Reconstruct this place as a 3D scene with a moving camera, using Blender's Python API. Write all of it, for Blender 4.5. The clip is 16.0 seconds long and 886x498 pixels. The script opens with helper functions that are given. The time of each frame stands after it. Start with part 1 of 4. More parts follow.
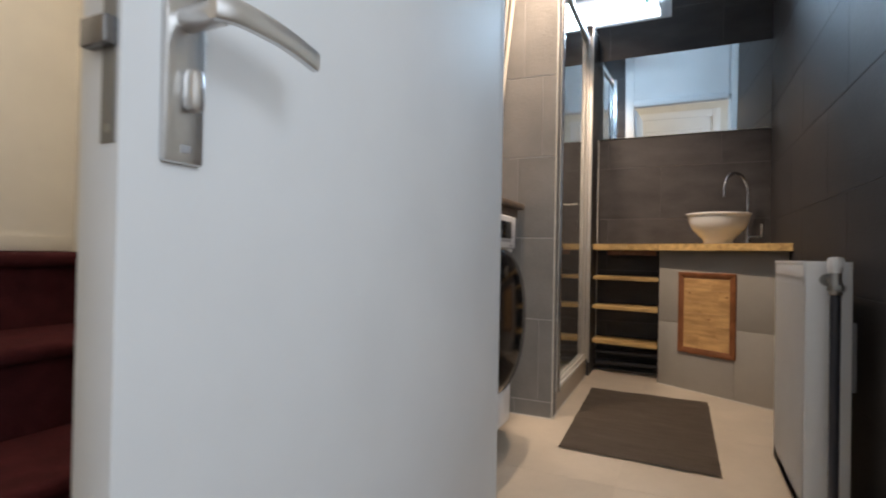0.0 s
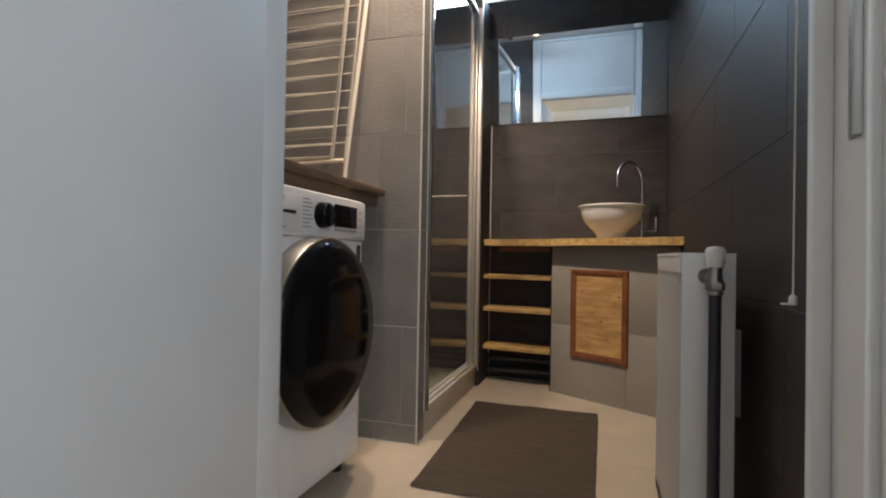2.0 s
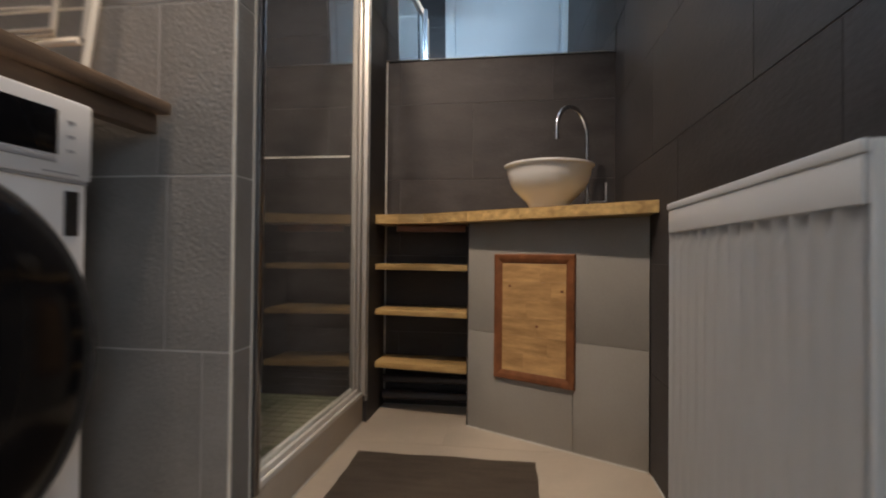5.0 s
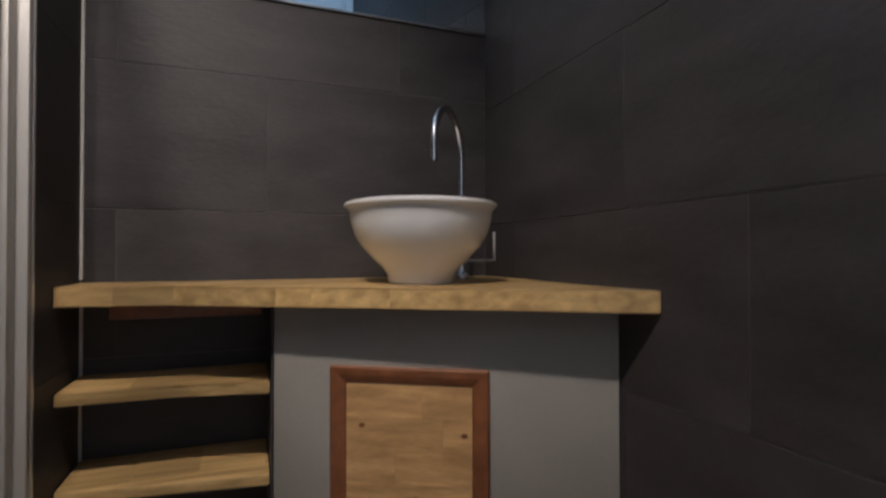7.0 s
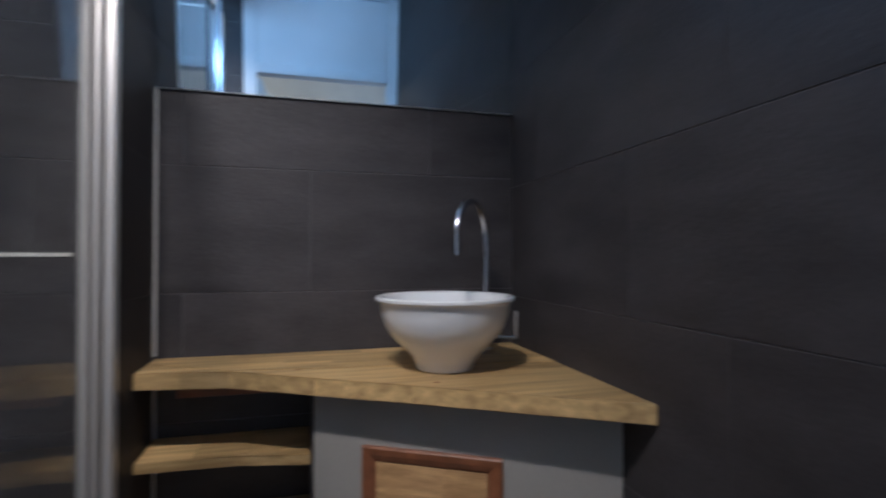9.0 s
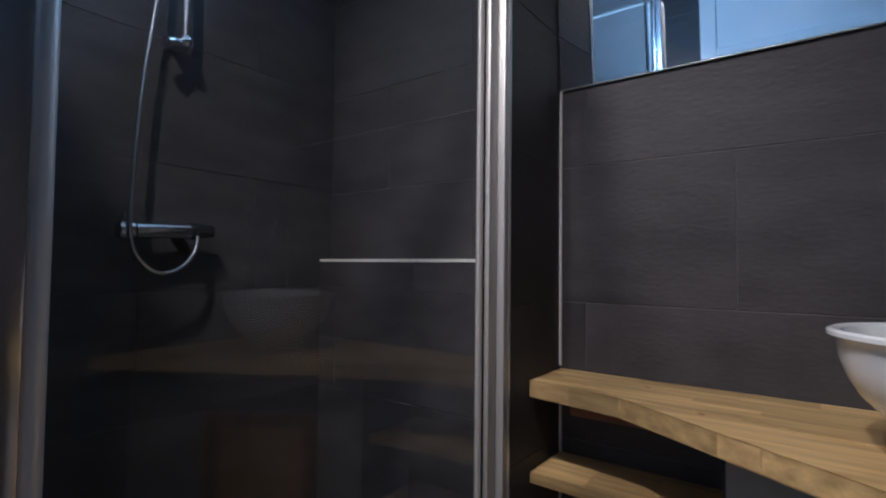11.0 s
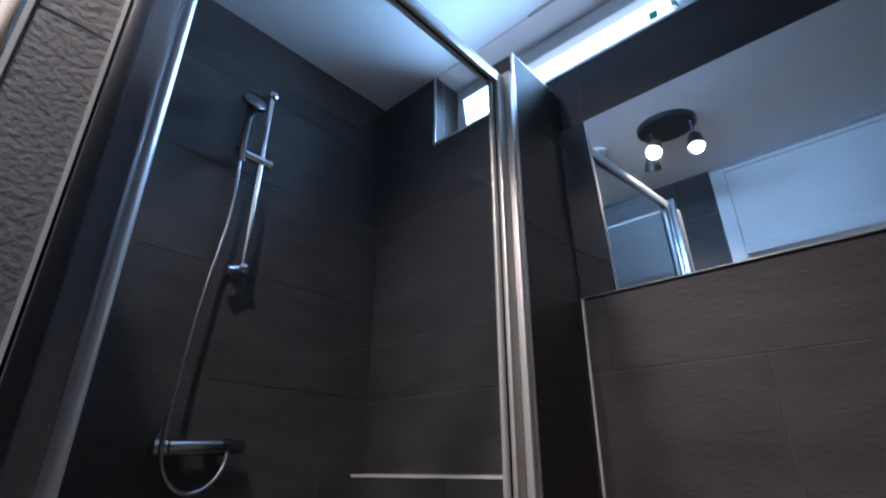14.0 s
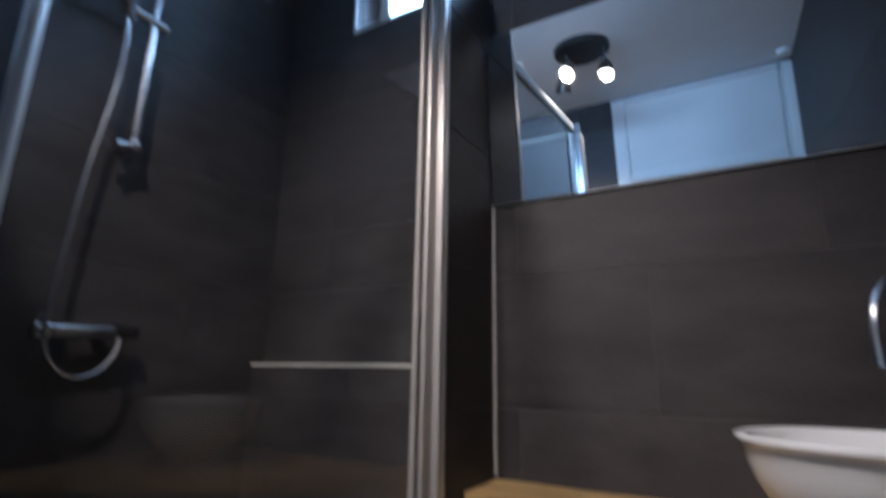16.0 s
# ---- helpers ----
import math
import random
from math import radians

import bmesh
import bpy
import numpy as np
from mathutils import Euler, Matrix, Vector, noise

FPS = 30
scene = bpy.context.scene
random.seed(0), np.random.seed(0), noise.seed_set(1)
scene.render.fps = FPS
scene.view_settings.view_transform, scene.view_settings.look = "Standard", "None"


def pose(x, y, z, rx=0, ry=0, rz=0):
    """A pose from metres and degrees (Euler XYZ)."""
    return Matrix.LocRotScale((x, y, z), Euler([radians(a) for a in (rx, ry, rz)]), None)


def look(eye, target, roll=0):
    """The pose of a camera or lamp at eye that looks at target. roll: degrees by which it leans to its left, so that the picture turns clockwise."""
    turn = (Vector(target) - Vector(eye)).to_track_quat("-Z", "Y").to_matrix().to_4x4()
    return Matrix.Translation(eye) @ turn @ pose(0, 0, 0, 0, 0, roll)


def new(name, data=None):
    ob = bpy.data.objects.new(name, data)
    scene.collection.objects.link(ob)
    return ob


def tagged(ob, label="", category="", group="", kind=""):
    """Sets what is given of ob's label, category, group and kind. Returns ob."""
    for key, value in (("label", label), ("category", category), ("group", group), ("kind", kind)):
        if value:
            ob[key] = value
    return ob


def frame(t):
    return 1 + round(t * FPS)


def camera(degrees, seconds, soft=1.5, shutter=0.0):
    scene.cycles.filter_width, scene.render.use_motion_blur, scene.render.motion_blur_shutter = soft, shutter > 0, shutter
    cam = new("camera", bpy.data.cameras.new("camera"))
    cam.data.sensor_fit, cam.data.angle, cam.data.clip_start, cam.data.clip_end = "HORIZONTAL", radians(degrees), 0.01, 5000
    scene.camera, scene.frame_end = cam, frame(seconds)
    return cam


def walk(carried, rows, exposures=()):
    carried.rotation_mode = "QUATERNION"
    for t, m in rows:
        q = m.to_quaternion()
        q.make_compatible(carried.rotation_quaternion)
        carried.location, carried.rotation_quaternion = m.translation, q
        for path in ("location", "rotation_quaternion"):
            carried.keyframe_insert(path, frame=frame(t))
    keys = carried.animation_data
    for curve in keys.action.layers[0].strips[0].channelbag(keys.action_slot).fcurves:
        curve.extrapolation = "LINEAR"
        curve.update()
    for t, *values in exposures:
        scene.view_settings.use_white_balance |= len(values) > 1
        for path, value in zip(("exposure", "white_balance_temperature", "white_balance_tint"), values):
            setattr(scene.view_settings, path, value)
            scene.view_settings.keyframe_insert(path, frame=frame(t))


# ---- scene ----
cam = camera(82.5, 16.0, soft=2.0, shutter=0.5)
PATH = [
    (0, (-0.505, -3.657, 0.779), (-1.353, -1.846, 0.796), 1.1),
    (0.5, (-0.477, -3.583, 0.768), (-1.187, -1.714, 0.785), 1.1),
    (1, (-0.421, -3.468, 0.769), (-1.042, -1.567, 0.792), 1.0),
    (1.5, (-0.37, -3.323, 0.766), (-0.978, -1.417, 0.789), 1.0),
    (2, (-0.347, -3.151, 0.761), (-0.949, -1.243, 0.785), 1.0),
    (2.5, (-0.351, -3.011, 0.756), (-0.936, -1.099, 0.781), 0.9),
    (3, (-0.385, -2.88, 0.747), (-0.928, -0.956, 0.773), 0.8),
    (3.2, (-0.399, -2.845, 0.752), (-0.92, -0.915, 0.777), 0.9),
    (5.3, (-0.439, -2.114, 0.684), (-0.644, -0.125, 0.713), 0.5),
    (5.5, (-0.492, -1.975, 0.697), (-0.627, 0.021, 0.727), 0.5),
    (6, (-0.603, -1.565, 0.743), (-0.484, 0.431, 0.761), 0.3),
    (6.5, (-0.635, -1.378, 0.772), (-0.238, 0.582, 0.8), 0.1),
    (7, (-0.664, -1.384, 0.924), (0.048, 0.485, 0.95), -0.1),
    (7.5, (-0.713, -1.422, 1.022), (0.066, 0.42, 1.065), -0.1),
    (8, (-0.74, -1.449, 1.086), (0.065, 0.381, 1.13), -0.1),
    (8.5, (-0.703, -1.505, 1.114), (0.109, 0.322, 1.158), -0.2),
    (9, (-0.633, -1.511, 1.138), (-0.115, 0.42, 1.166), -0.0),
    (9.5, (-0.558, -1.422, 1.141), (-0.95, 0.539, 1.157), 0.3),
    (10, (-0.499, -1.358, 1.124), (-1.412, 0.421, 1.148), 0.6),
    (10.2, (-0.487, -1.332, 1.119), (-1.479, 0.404, 1.131), 0.8),
    (12.3, (-0.47, -1.205, 1.128), (-1.816, 0.231, 1.485), 0.5),
    (12.5, (-0.462, -1.21, 1.128), (-1.795, 0.22, 1.55), 0.5),
    (13, (-0.437, -1.213, 1.14), (-1.747, 0.189, 1.705), 0.4),
    (13.5, (-0.429, -1.228, 1.144), (-1.704, 0.152, 1.829), 0.3),
    (14, (-0.409, -1.24, 1.151), (-1.65, 0.103, 1.962), 0.3),
    (14.5, (-0.408, -1.269, 1.156), (-1.601, 0.052, 2.068), 0.3),
    (15, (-0.39, -1.276, 1.163), (-1.562, 0.027, 2.128), 0.2),
    (15.5, (-0.417, -1.27, 1.152), (-1.58, 0.081, 2.059), 0.2),
    (16, (-0.45, -1.28, 1.122), (-1.427, 0.395, 1.599), 0.9),
]
# seconds, stops, kelvin, tint: the clip's camera settles darker and cooler on the way
EXPOSURES = [(0, 0.1, 6600, 14), (1.0, -0.06, 6650, 13), (1.5, -0.1, 6700, 13), (3.0, -0.03, 6500, 13), (5.5, -0.22, 6200, 13), (7.0, -0.42, 5500, 12), (8.5, -0.47, 4950, 11),
             (10.0, -0.52, 4700, 12), (12.5, -0.5, 5150, 15), (14.5, -0.5, 5100, 16), (16.0, -0.54, 5200, 15)]
walk(cam, [(t, look(eye, target, roll)) for t, eye, target, roll in PATH], EXPOSURES)
# ---- world and lights ----
world = bpy.data.worlds.new("sky")
world.use_nodes = True
scene.world = world
wn = world.node_tree.nodes
sky = wn.new("ShaderNodeTexSky")
sky.sky_type, sky.sun_disc = "NISHITA", False
sky.sun_elevation, sky.sun_rotation = radians(35), radians(200)
world.node_tree.links.new(sky.outputs[0], wn["Background"].inputs[0])
wn["Background"].inputs[1].default_value = 0.1


def lamp(name, kind, place, target, energy, colour, **settings):
    data = bpy.data.lights.new(name, kind)
    data.energy, data.color = energy, colour
    if kind == "AREA":
        data.shape, data.size, data.size_y = "RECTANGLE", settings["size"][0], settings["size"][1]
        data.spread = radians(settings.get("spread", 180))
    else:
        data.shadow_soft_size = settings.get("soft", 0.03)
    if kind == "SPOT":
        data.spot_size, data.spot_blend = radians(settings["cone"]), settings.get("blend", 0.6)
    ob = new(name, data)
    ob.matrix_world = look(place, target)
    return ob


WINDOW_W, SPOT_W, HALL_W = 15.5, 100.0, 26.0
WARM, COOL = (1.0, 0.8, 0.6), (0.49, 0.745, 1.0)
lamp("window_daylight", "AREA", (-1.1, 0.135, 2.56), (-1.1, -1.6, 2.25), WINDOW_W, COOL, size=(0.9, 0.19), spread=105)
lamp("hall_lamp_glow", "POINT", (-1.75, -3.35, 2.3), (-1.7, -3.3, 0), HALL_W, (1.0, 0.83, 0.6), soft=0.08)
# added fill lamp for cool light in the hall; no window is built there
lamp("hall_daylight_fill", "AREA", (0.9, -4.05, 1.6), (-1.0, -3.2, 1.2), 24.5, (0.74, 0.87, 1.0), size=(0.7, 1.5))

# ---- materials ----


def material(name, colour, rough=0.5, metal=0.0, vary=0.15, scale=6.0, fine=0.0, fine_scale=120.0, bump=0.0, bump_scale=60.0,
             stretch=(1, 1, 1), per_piece=0.0, coat=0.0, spec=0.5, second=None):
    """A procedural surface: patches at one scale, grain at another, relief, and a shade of its own for each piece."""
    m = bpy.data.materials.new(name)
    m.use_nodes = True
    n, link = m.node_tree.nodes, m.node_tree.links.new
    p = n["Principled BSDF"]
    p.inputs["Metallic"].default_value = metal
    p.inputs["Coat Weight"].default_value = coat
    p.inputs["Coat Roughness"].default_value = 0.08
    p.inputs["Specular IOR Level"].default_value = spec
    co = n.new("ShaderNodeTexCoord")
    mp = n.new("ShaderNodeMapping")
    mp.inputs["Scale"].default_value = stretch
    info = n.new("ShaderNodeObjectInfo")
    off = n.new("ShaderNodeVectorMath")
    off.operation = "SCALE"
    off.inputs[0].default_value = (7.3, 3.1, 5.7)
    link(info.outputs["Random"], off.inputs["Scale"])
    add = n.new("ShaderNodeVectorMath")
    link(co.outputs["Object"], mp.inputs["Vector"])
    link(mp.outputs[0], add.inputs[0])
    link(off.outputs[0], add.inputs[1])
    t1, t2 = n.new("ShaderNodeTexNoise"), n.new("ShaderNodeTexNoise")
    t1.inputs["Scale"].default_value, t1.inputs["Detail"].default_value = scale, 5
    t2.inputs["Scale"].default_value, t2.inputs["Detail"].default_value = fine_scale, 3
    link(add.outputs[0], t1.inputs["Vector"])
    link(add.outputs[0], t2.inputs["Vector"])
    ramp = n.new("ShaderNodeMix")
    ramp.data_type = "RGBA"
    lo = tuple(c * (1 - vary) for c in colour)
    hi = tuple(min(1, c * (1 + vary)) for c in (second or colour))
    ramp.inputs[6].default_value, ramp.inputs[7].default_value = (*lo, 1), (*hi, 1)
    stretch_ = n.new("ShaderNodeMapRange")
    stretch_.inputs["From Min"].default_value, stretch_.inputs["From Max"].default_value = 0.3, 0.7
    link(t1.outputs["Fac"], stretch_.inputs["Value"])
    link(stretch_.outputs[0], ramp.inputs[0])
    hsv = n.new("ShaderNodeHueSaturation")
    link(ramp.outputs[2], hsv.inputs["Color"])
    val = n.new("ShaderNodeMath")
    val.operation = "MULTIPLY_ADD"
    val.inputs[1].default_value, val.inputs[2].default_value = fine * 2, 1 - fine
    link(t2.outputs["Fac"], val.inputs[0])
    piece = n.new("ShaderNodeMath")
    piece.operation = "MULTIPLY_ADD"
    piece.inputs[1].default_value, piece.inputs[2].default_value = per_piece * 2, 1 - per_piece
    link(info.outputs["Random"], piece.inputs[0])
    both = n.new("ShaderNodeMath")
    both.operation = "MULTIPLY"
    link(val.outputs[0], both.inputs[0])
    link(piece.outputs[0], both.inputs[1])
    link(both.outputs[0], hsv.inputs["Value"])
    link(hsv.outputs[0], p.inputs["Base Color"])
    rr = n.new("ShaderNodeMapRange")
    rr.inputs["To Min"].default_value, rr.inputs["To Max"].default_value = rough * 0.85, min(1, rough * 1.15)
    link(t1.outputs["Fac"], rr.inputs["Value"])
    link(rr.outputs[0], p.inputs["Roughness"])
    if bump:
        t3 = n.new("ShaderNodeTexNoise")
        t3.inputs["Scale"].default_value, t3.inputs["Detail"].default_value = bump_scale, 4
        link(add.outputs[0], t3.inputs["Vector"])
        b = n.new("ShaderNodeBump")
        b.inputs["Strength"].default_value, b.inputs["Distance"].default_value = min(1, bump), 0.004 + 0.006 * (bump >= 1)
        link(t3.outputs["Fac"], b.inputs["Height"])
        link(b.outputs[0], p.inputs["Normal"])
    return m


def glowing(name, colour, strength):
    m = bpy.data.materials.new(name)
    m.use_nodes = True
    p = m.node_tree.nodes["Principled BSDF"]
    p.inputs["Base Color"].default_value = (*colour, 1)
    p.inputs["Emission Color"].default_value = (*colour, 1)
    p.inputs["Emission Strength"].default_value = strength
    return m


def clear_glass(name, tint=(0.95, 0.98, 0.97)):
    m = bpy.data.materials.new(name)
    m.use_nodes = True
    p = m.node_tree.nodes["Principled BSDF"]
    p.inputs["Base Color"].default_value = (*tint, 1)
    p.inputs["Roughness"].default_value = 0.01
    p.inputs["IOR"].default_value = 1.36
    p.inputs["Transmission Weight"].default_value = 1
    return m


DARK_TILE = material("dark_tile", (0.05, 0.045, 0.045), 0.58, vary=0.26, scale=4.5, fine=0.2, fine_scale=70, bump=0.22, bump_scale=45, stretch=(1, 1, 2.6), per_piece=0.06, spec=0.32)
DARK_GROUT = material("dark_grout", (0.13, 0.12, 0.12), 0.9, vary=0.15)
SHOWER_GROUT = material("shower_grout", (0.07, 0.065, 0.065), 0.9, vary=0.15)
STONE_TILE = material("stone_tile", (0.22, 0.205, 0.19), 0.6, vary=0.14, scale=5, fine=0.1, fine_scale=90, bump=0.4, bump_scale=120, stretch=(1, 1, 1), per_piece=0.03)
LIGHT_GROUT = material("light_grout", (0.5, 0.47, 0.43), 0.9, vary=0.1)
DARK_METAL = material("dark_metal", (0.22, 0.22, 0.23), 0.25, 1.0, vary=0.1)
GREY_TILE = material("grey_tile", (0.32, 0.3, 0.27), 0.55, vary=0.08, scale=4, fine=0.06, bump=0.12, bump_scale=60, per_piece=0.02)
MOSAIC = material("mosaic_tile", (0.2, 0.2, 0.13), 0.4, vary=0.3, scale=14, fine=0.1, bump=0.1)
FLOOR = material("floor_finish", (0.5, 0.43, 0.345), 0.42, vary=0.1, scale=3.5, fine=0.05, fine_scale=50, bump=0.08, bump_scale=20)
WHITE_CEILING = material("ceiling_paint", (0.78, 0.79, 0.8), 0.8, vary=0.03, bump=0.05, bump_scale=80)
WHITE_PAINT = material("white_paint", (0.76, 0.77, 0.77), 0.62, spec=0.3, vary=0.03, scale=4, bump=0.04, bump_scale=25)
HALL_PAINT = material("hall_paint", (0.7, 0.67, 0.6), 0.8, vary=0.04, bump=0.1, bump_scale=90)
OAK = material("oak_board", (0.42, 0.265, 0.1), 0.42, vary=0.2, scale=3.2, fine=0.16, fine_scale=34, stretch=(1.2, 16, 16), bump=0.05, bump_scale=40, per_piece=0.28, second=(0.54, 0.37, 0.155))
OAK_PANEL = material("oak_panel", (0.44, 0.25, 0.1), 0.42, vary=0.22, scale=3.5, fine=0.22, fine_scale=26, stretch=(2.2, 2.2, 12), bump=0.06, bump_scale=40, per_piece=0.07, second=(0.52, 0.32, 0.14))
BROWN_WOOD = material("brown_wood", (0.2, 0.075, 0.03), 0.4, vary=0.3, scale=8, fine=0.1, stretch=(3, 3, 3), bump=0.06)
DARK_WOOD = material("dark_wood", (0.15, 0.1, 0.065), 0.5, vary=0.3, scale=5, fine=0.15, stretch=(8, 1.5, 8), bump=0.08, bump_scale=50)
ALU = material("light_aluminium", (0.8, 0.77, 0.71), 0.4, 0.2, vary=0.05, fine=0.03)
POST_METAL = material("post_aluminium", (0.5, 0.475, 0.44), 0.4, 0.4, vary=0.06, fine=0.04, stretch=(1, 1, 0.1))
CHROME = material("chrome", (0.72, 0.72, 0.74), 0.19, 1.0, vary=0.03)
SATIN = material("satin_aluminium", (0.78, 0.77, 0.75), 0.36, 0.75, vary=0.06, fine=0.04, stretch=(1, 1, 0.1))
STEEL = material("brushed_steel", (0.66, 0.65, 0.64), 0.33, 1.0, vary=0.08, fine=0.05)
DULL_PLATE = material("dull_plate", (0.3, 0.29, 0.27), 0.62, 0.45, vary=0.15)
DULL_NICKEL = material("nickel", (0.4, 0.39, 0.37), 0.35, 1.0, vary=0.12)
PORCELAIN = material("porcelain", (0.8, 0.8, 0.79), 0.16, vary=0.02, coat=0.4)
ENAMEL = material("enamel", (0.8, 0.8, 0.8), 0.3, vary=0.03)
PLASTIC = material("white_plastic", (0.8, 0.79, 0.78), 0.4, vary=0.03)
RACK_WHITE = material("coated_wire", (0.72, 0.66, 0.56), 0.4, vary=0.05)
BLACK_GLASS = material("black_glass", (0.006, 0.006, 0.007), 0.12, vary=0.1, spec=0.14)
BLACK = material("black_plastic", (0.015, 0.015, 0.016), 0.35, vary=0.1)
DARK_PIPE = material("dark_pipe", (0.035, 0.035, 0.045), 0.3, vary=0.2)
GREY_MARK = material("grey_mark", (0.35, 0.35, 0.36), 0.5, vary=0.05)
RUG = material("rug_cloth", (0.16, 0.13, 0.105), 0.95, vary=0.12, scale=14, fine=0.3, fine_scale=220, stretch=(0.6, 3, 1), bump=0.6, bump_scale=120, spec=0.1)
BLUE = material("blue_cover", (0.02, 0.09, 0.34), 0.7, vary=0.2, scale=8, bump=0.1)
CREAM = material("cream_rim", (0.72, 0.68, 0.6), 0.5, vary=0.05)
CARPET = material("red_carpet", (0.055, 0.013, 0.015), 0.95, vary=0.25, scale=20, fine=0.3, fine_scale=300, bump=0.5, bump_scale=250, spec=0.1)
SILICONE = material("silicone", (0.6, 0.58, 0.54), 0.4, vary=0.1, scale=30)
MIRROR = material("mirror_silver", (0.86, 0.89, 0.9), 0.015, 1.0, vary=0.01)
SHADE = material("lamp_metal", (0.05, 0.048, 0.046), 0.4, 0.6, vary=0.1)
BULB = glowing("bulb_face", (1.0, 0.85, 0.62), 14.0)
SKY_GLOW = glowing("frosted_daylight", (0.86, 0.94, 1.0), 2.3)
GREEN = material("green_sticker", (0.08, 0.35, 0.25), 0.5)
GLASS = clear_glass("clear_glass")

# ---- building helpers ----


def thing(name, place, label, category, group="", kind=""):
    ob = new(name)
    ob.empty_display_size = 0.05
    ob.location = place
    return tagged(ob, label, category, group, kind)


def base_of(ob):
    place = Vector((0, 0, 0))
    while ob:
        place += ob.location
        ob = ob.parent
    return place


def mesh_of(name, bm, mat):
    bmesh.ops.recalc_face_normals(bm, faces=bm.faces[:])
    me = bpy.data.meshes.new(name)
    bm.to_mesh(me)
    bm.free()
    me.materials.append(mat)
    return me


def smooth(me, angle=40):
    for p in me.polygons:
        p.use_smooth = True
    me.set_sharp_from_angle(angle=radians(angle))


def part(name, bm, mat, parent, label="", rounded=True):
    bm.transform(Matrix.Translation(-base_of(parent)))
    me = mesh_of(name, bm, mat)
    if rounded:
        smooth(me)
    ob = new(name, me)
    ob.parent = parent
    return tagged(ob, label)


def solid(name, bm, mat, label, category, kind="", group=""):
    me = mesh_of(name, bm, mat)
    smooth(me)
    return tagged(new(name, me), label, category, group, kind)


def box(a, b, bevel=0.0, bm=None, seg=2):
    bm = bm or bmesh.new()
    lo, hi = [min(p, q) for p, q in zip(a, b)], [max(p, q) for p, q in zip(a, b)]
    made = bmesh.ops.create_cube(bm, size=1)["verts"]
    for v in made:
        v.co = Vector([(l + h) / 2 + c * (h - l) for l, h, c in zip(lo, hi, v.co)])
    if bevel:
        edges = list({e for v in made for e in v.link_edges})
        bmesh.ops.bevel(bm, geom=edges, offset=bevel, segments=seg, affect="EDGES", profile=0.5)
    return bm


def boxes(*pairs, bevel=0.0):
    bm = bmesh.new()
    for a, b in pairs:
        box(a, b, bevel, bm)
    return bm


def prism(outline, z0, z1, bevel=0.0, bm=None):
    bm = bm or bmesh.new()
    low = [bm.verts.new((x, y, z0)) for x, y in outline]
    top = [bm.verts.new((x, y, z1)) for x, y in outline]
    n = len(outline)
    bm.faces.new(low)
    bm.faces.new(top)
    for i in range(n):
        bm.faces.new((low[i], low[(i + 1) % n], top[(i + 1) % n], top[i]))
    if bevel:
        bmesh.ops.bevel(bm, geom=bm.edges[:], offset=bevel, segments=2, affect="EDGES", profile=0.5)
    return bm


def lathe(profile, centre, axis="z", seg=48, bm=None, wide=1.0):
    """Rings of (radius, height) turned about an axis through centre."""
    bm = bm or bmesh.new()
    rings = []
    for r, h in profile:
        ring = []
        for i in range(seg):
            a = 2 * math.pi * i / seg
            u, v = r * math.cos(a), r * wide * math.sin(a)
            p = {"z": (u, v, h), "x": (h, v, u), "y": (u, h, v)}[axis]
            ring.append(bm.verts.new(Vector(centre) + Vector(p)))
        rings.append(ring)
    for a, b in zip(rings, rings[1:]):
        for i in range(seg):
            bm.faces.new((a[i], a[(i + 1) % seg], b[(i + 1) % seg], b[i]))
    for ring in (rings[0], rings[-1]):
        if (ring[0].co - ring[seg // 2].co).length > 1e-5:
            bm.faces.new(ring)
    return bm


def tube(points, radius, seg=12, bm=None):
    """A round tube along points; radius: one number or one for each point."""
    bm = bm or bmesh.new()
    pts = [Vector(p) for p in points]
    radii = radius if isinstance(radius, (list, tuple)) else [radius] * len(pts)
    side, rings = None, []
    for i, p in enumerate(pts):
        d = (pts[min(i + 1, len(pts) - 1)] - pts[max(i - 1, 0)]).normalized()
        if side is None:
            side = d.orthogonal().normalized()
        side = (side - d * side.dot(d)).normalized()
        other = d.cross(side)
        rings.append([bm.verts.new(p + (side * math.cos(2 * math.pi * k / seg) + other * math.sin(2 * math.pi * k / seg)) * radii[i]) for k in range(seg)])
    for a, b in zip(rings, rings[1:]):
        for k in range(seg):
            bm.faces.new((a[k], a[(k + 1) % seg], b[(k + 1) % seg], b[k]))
    bm.faces.new(rings[0])
    bm.faces.new(rings[-1])
    return bm


def curve_points(points, steps=8):
    """Points on a smooth line through the given ones."""
    pts = [Vector(p) for p in points]
    out = []
    for i in range(len(pts) - 1):
        p0, p1, p2, p3 = pts[max(i - 1, 0)], pts[i], pts[i + 1], pts[min(i + 2, len(pts) - 1)]
        for k in range(steps):
            t = k / steps
            out.append(0.5 * (2 * p1 + (p2 - p0) * t + (2 * p0 - 5 * p1 + 4 * p2 - p3) * t * t + (3 * p1 - p0 - 3 * p2 + p3) * t ** 3))
    return out + [pts[-1]]


# ---- the room ----
# back wall y = 0, right wall x = 0, floor z = 0
CEIL = 2.735
XL = -1.935          # shower's far wall
XG = -1.067          # shower glass
XS = -1.03           # face of the stub wall beside the wash stand
DOOR_Y = -2.262      # bathroom face of the wall with the door
HALL_Y = -2.43       # hall face of the same wall
PZ = 2.17            # height of the wall between shower and laundry corner
T = 0.0016            # thickness of a tile in front of its wall

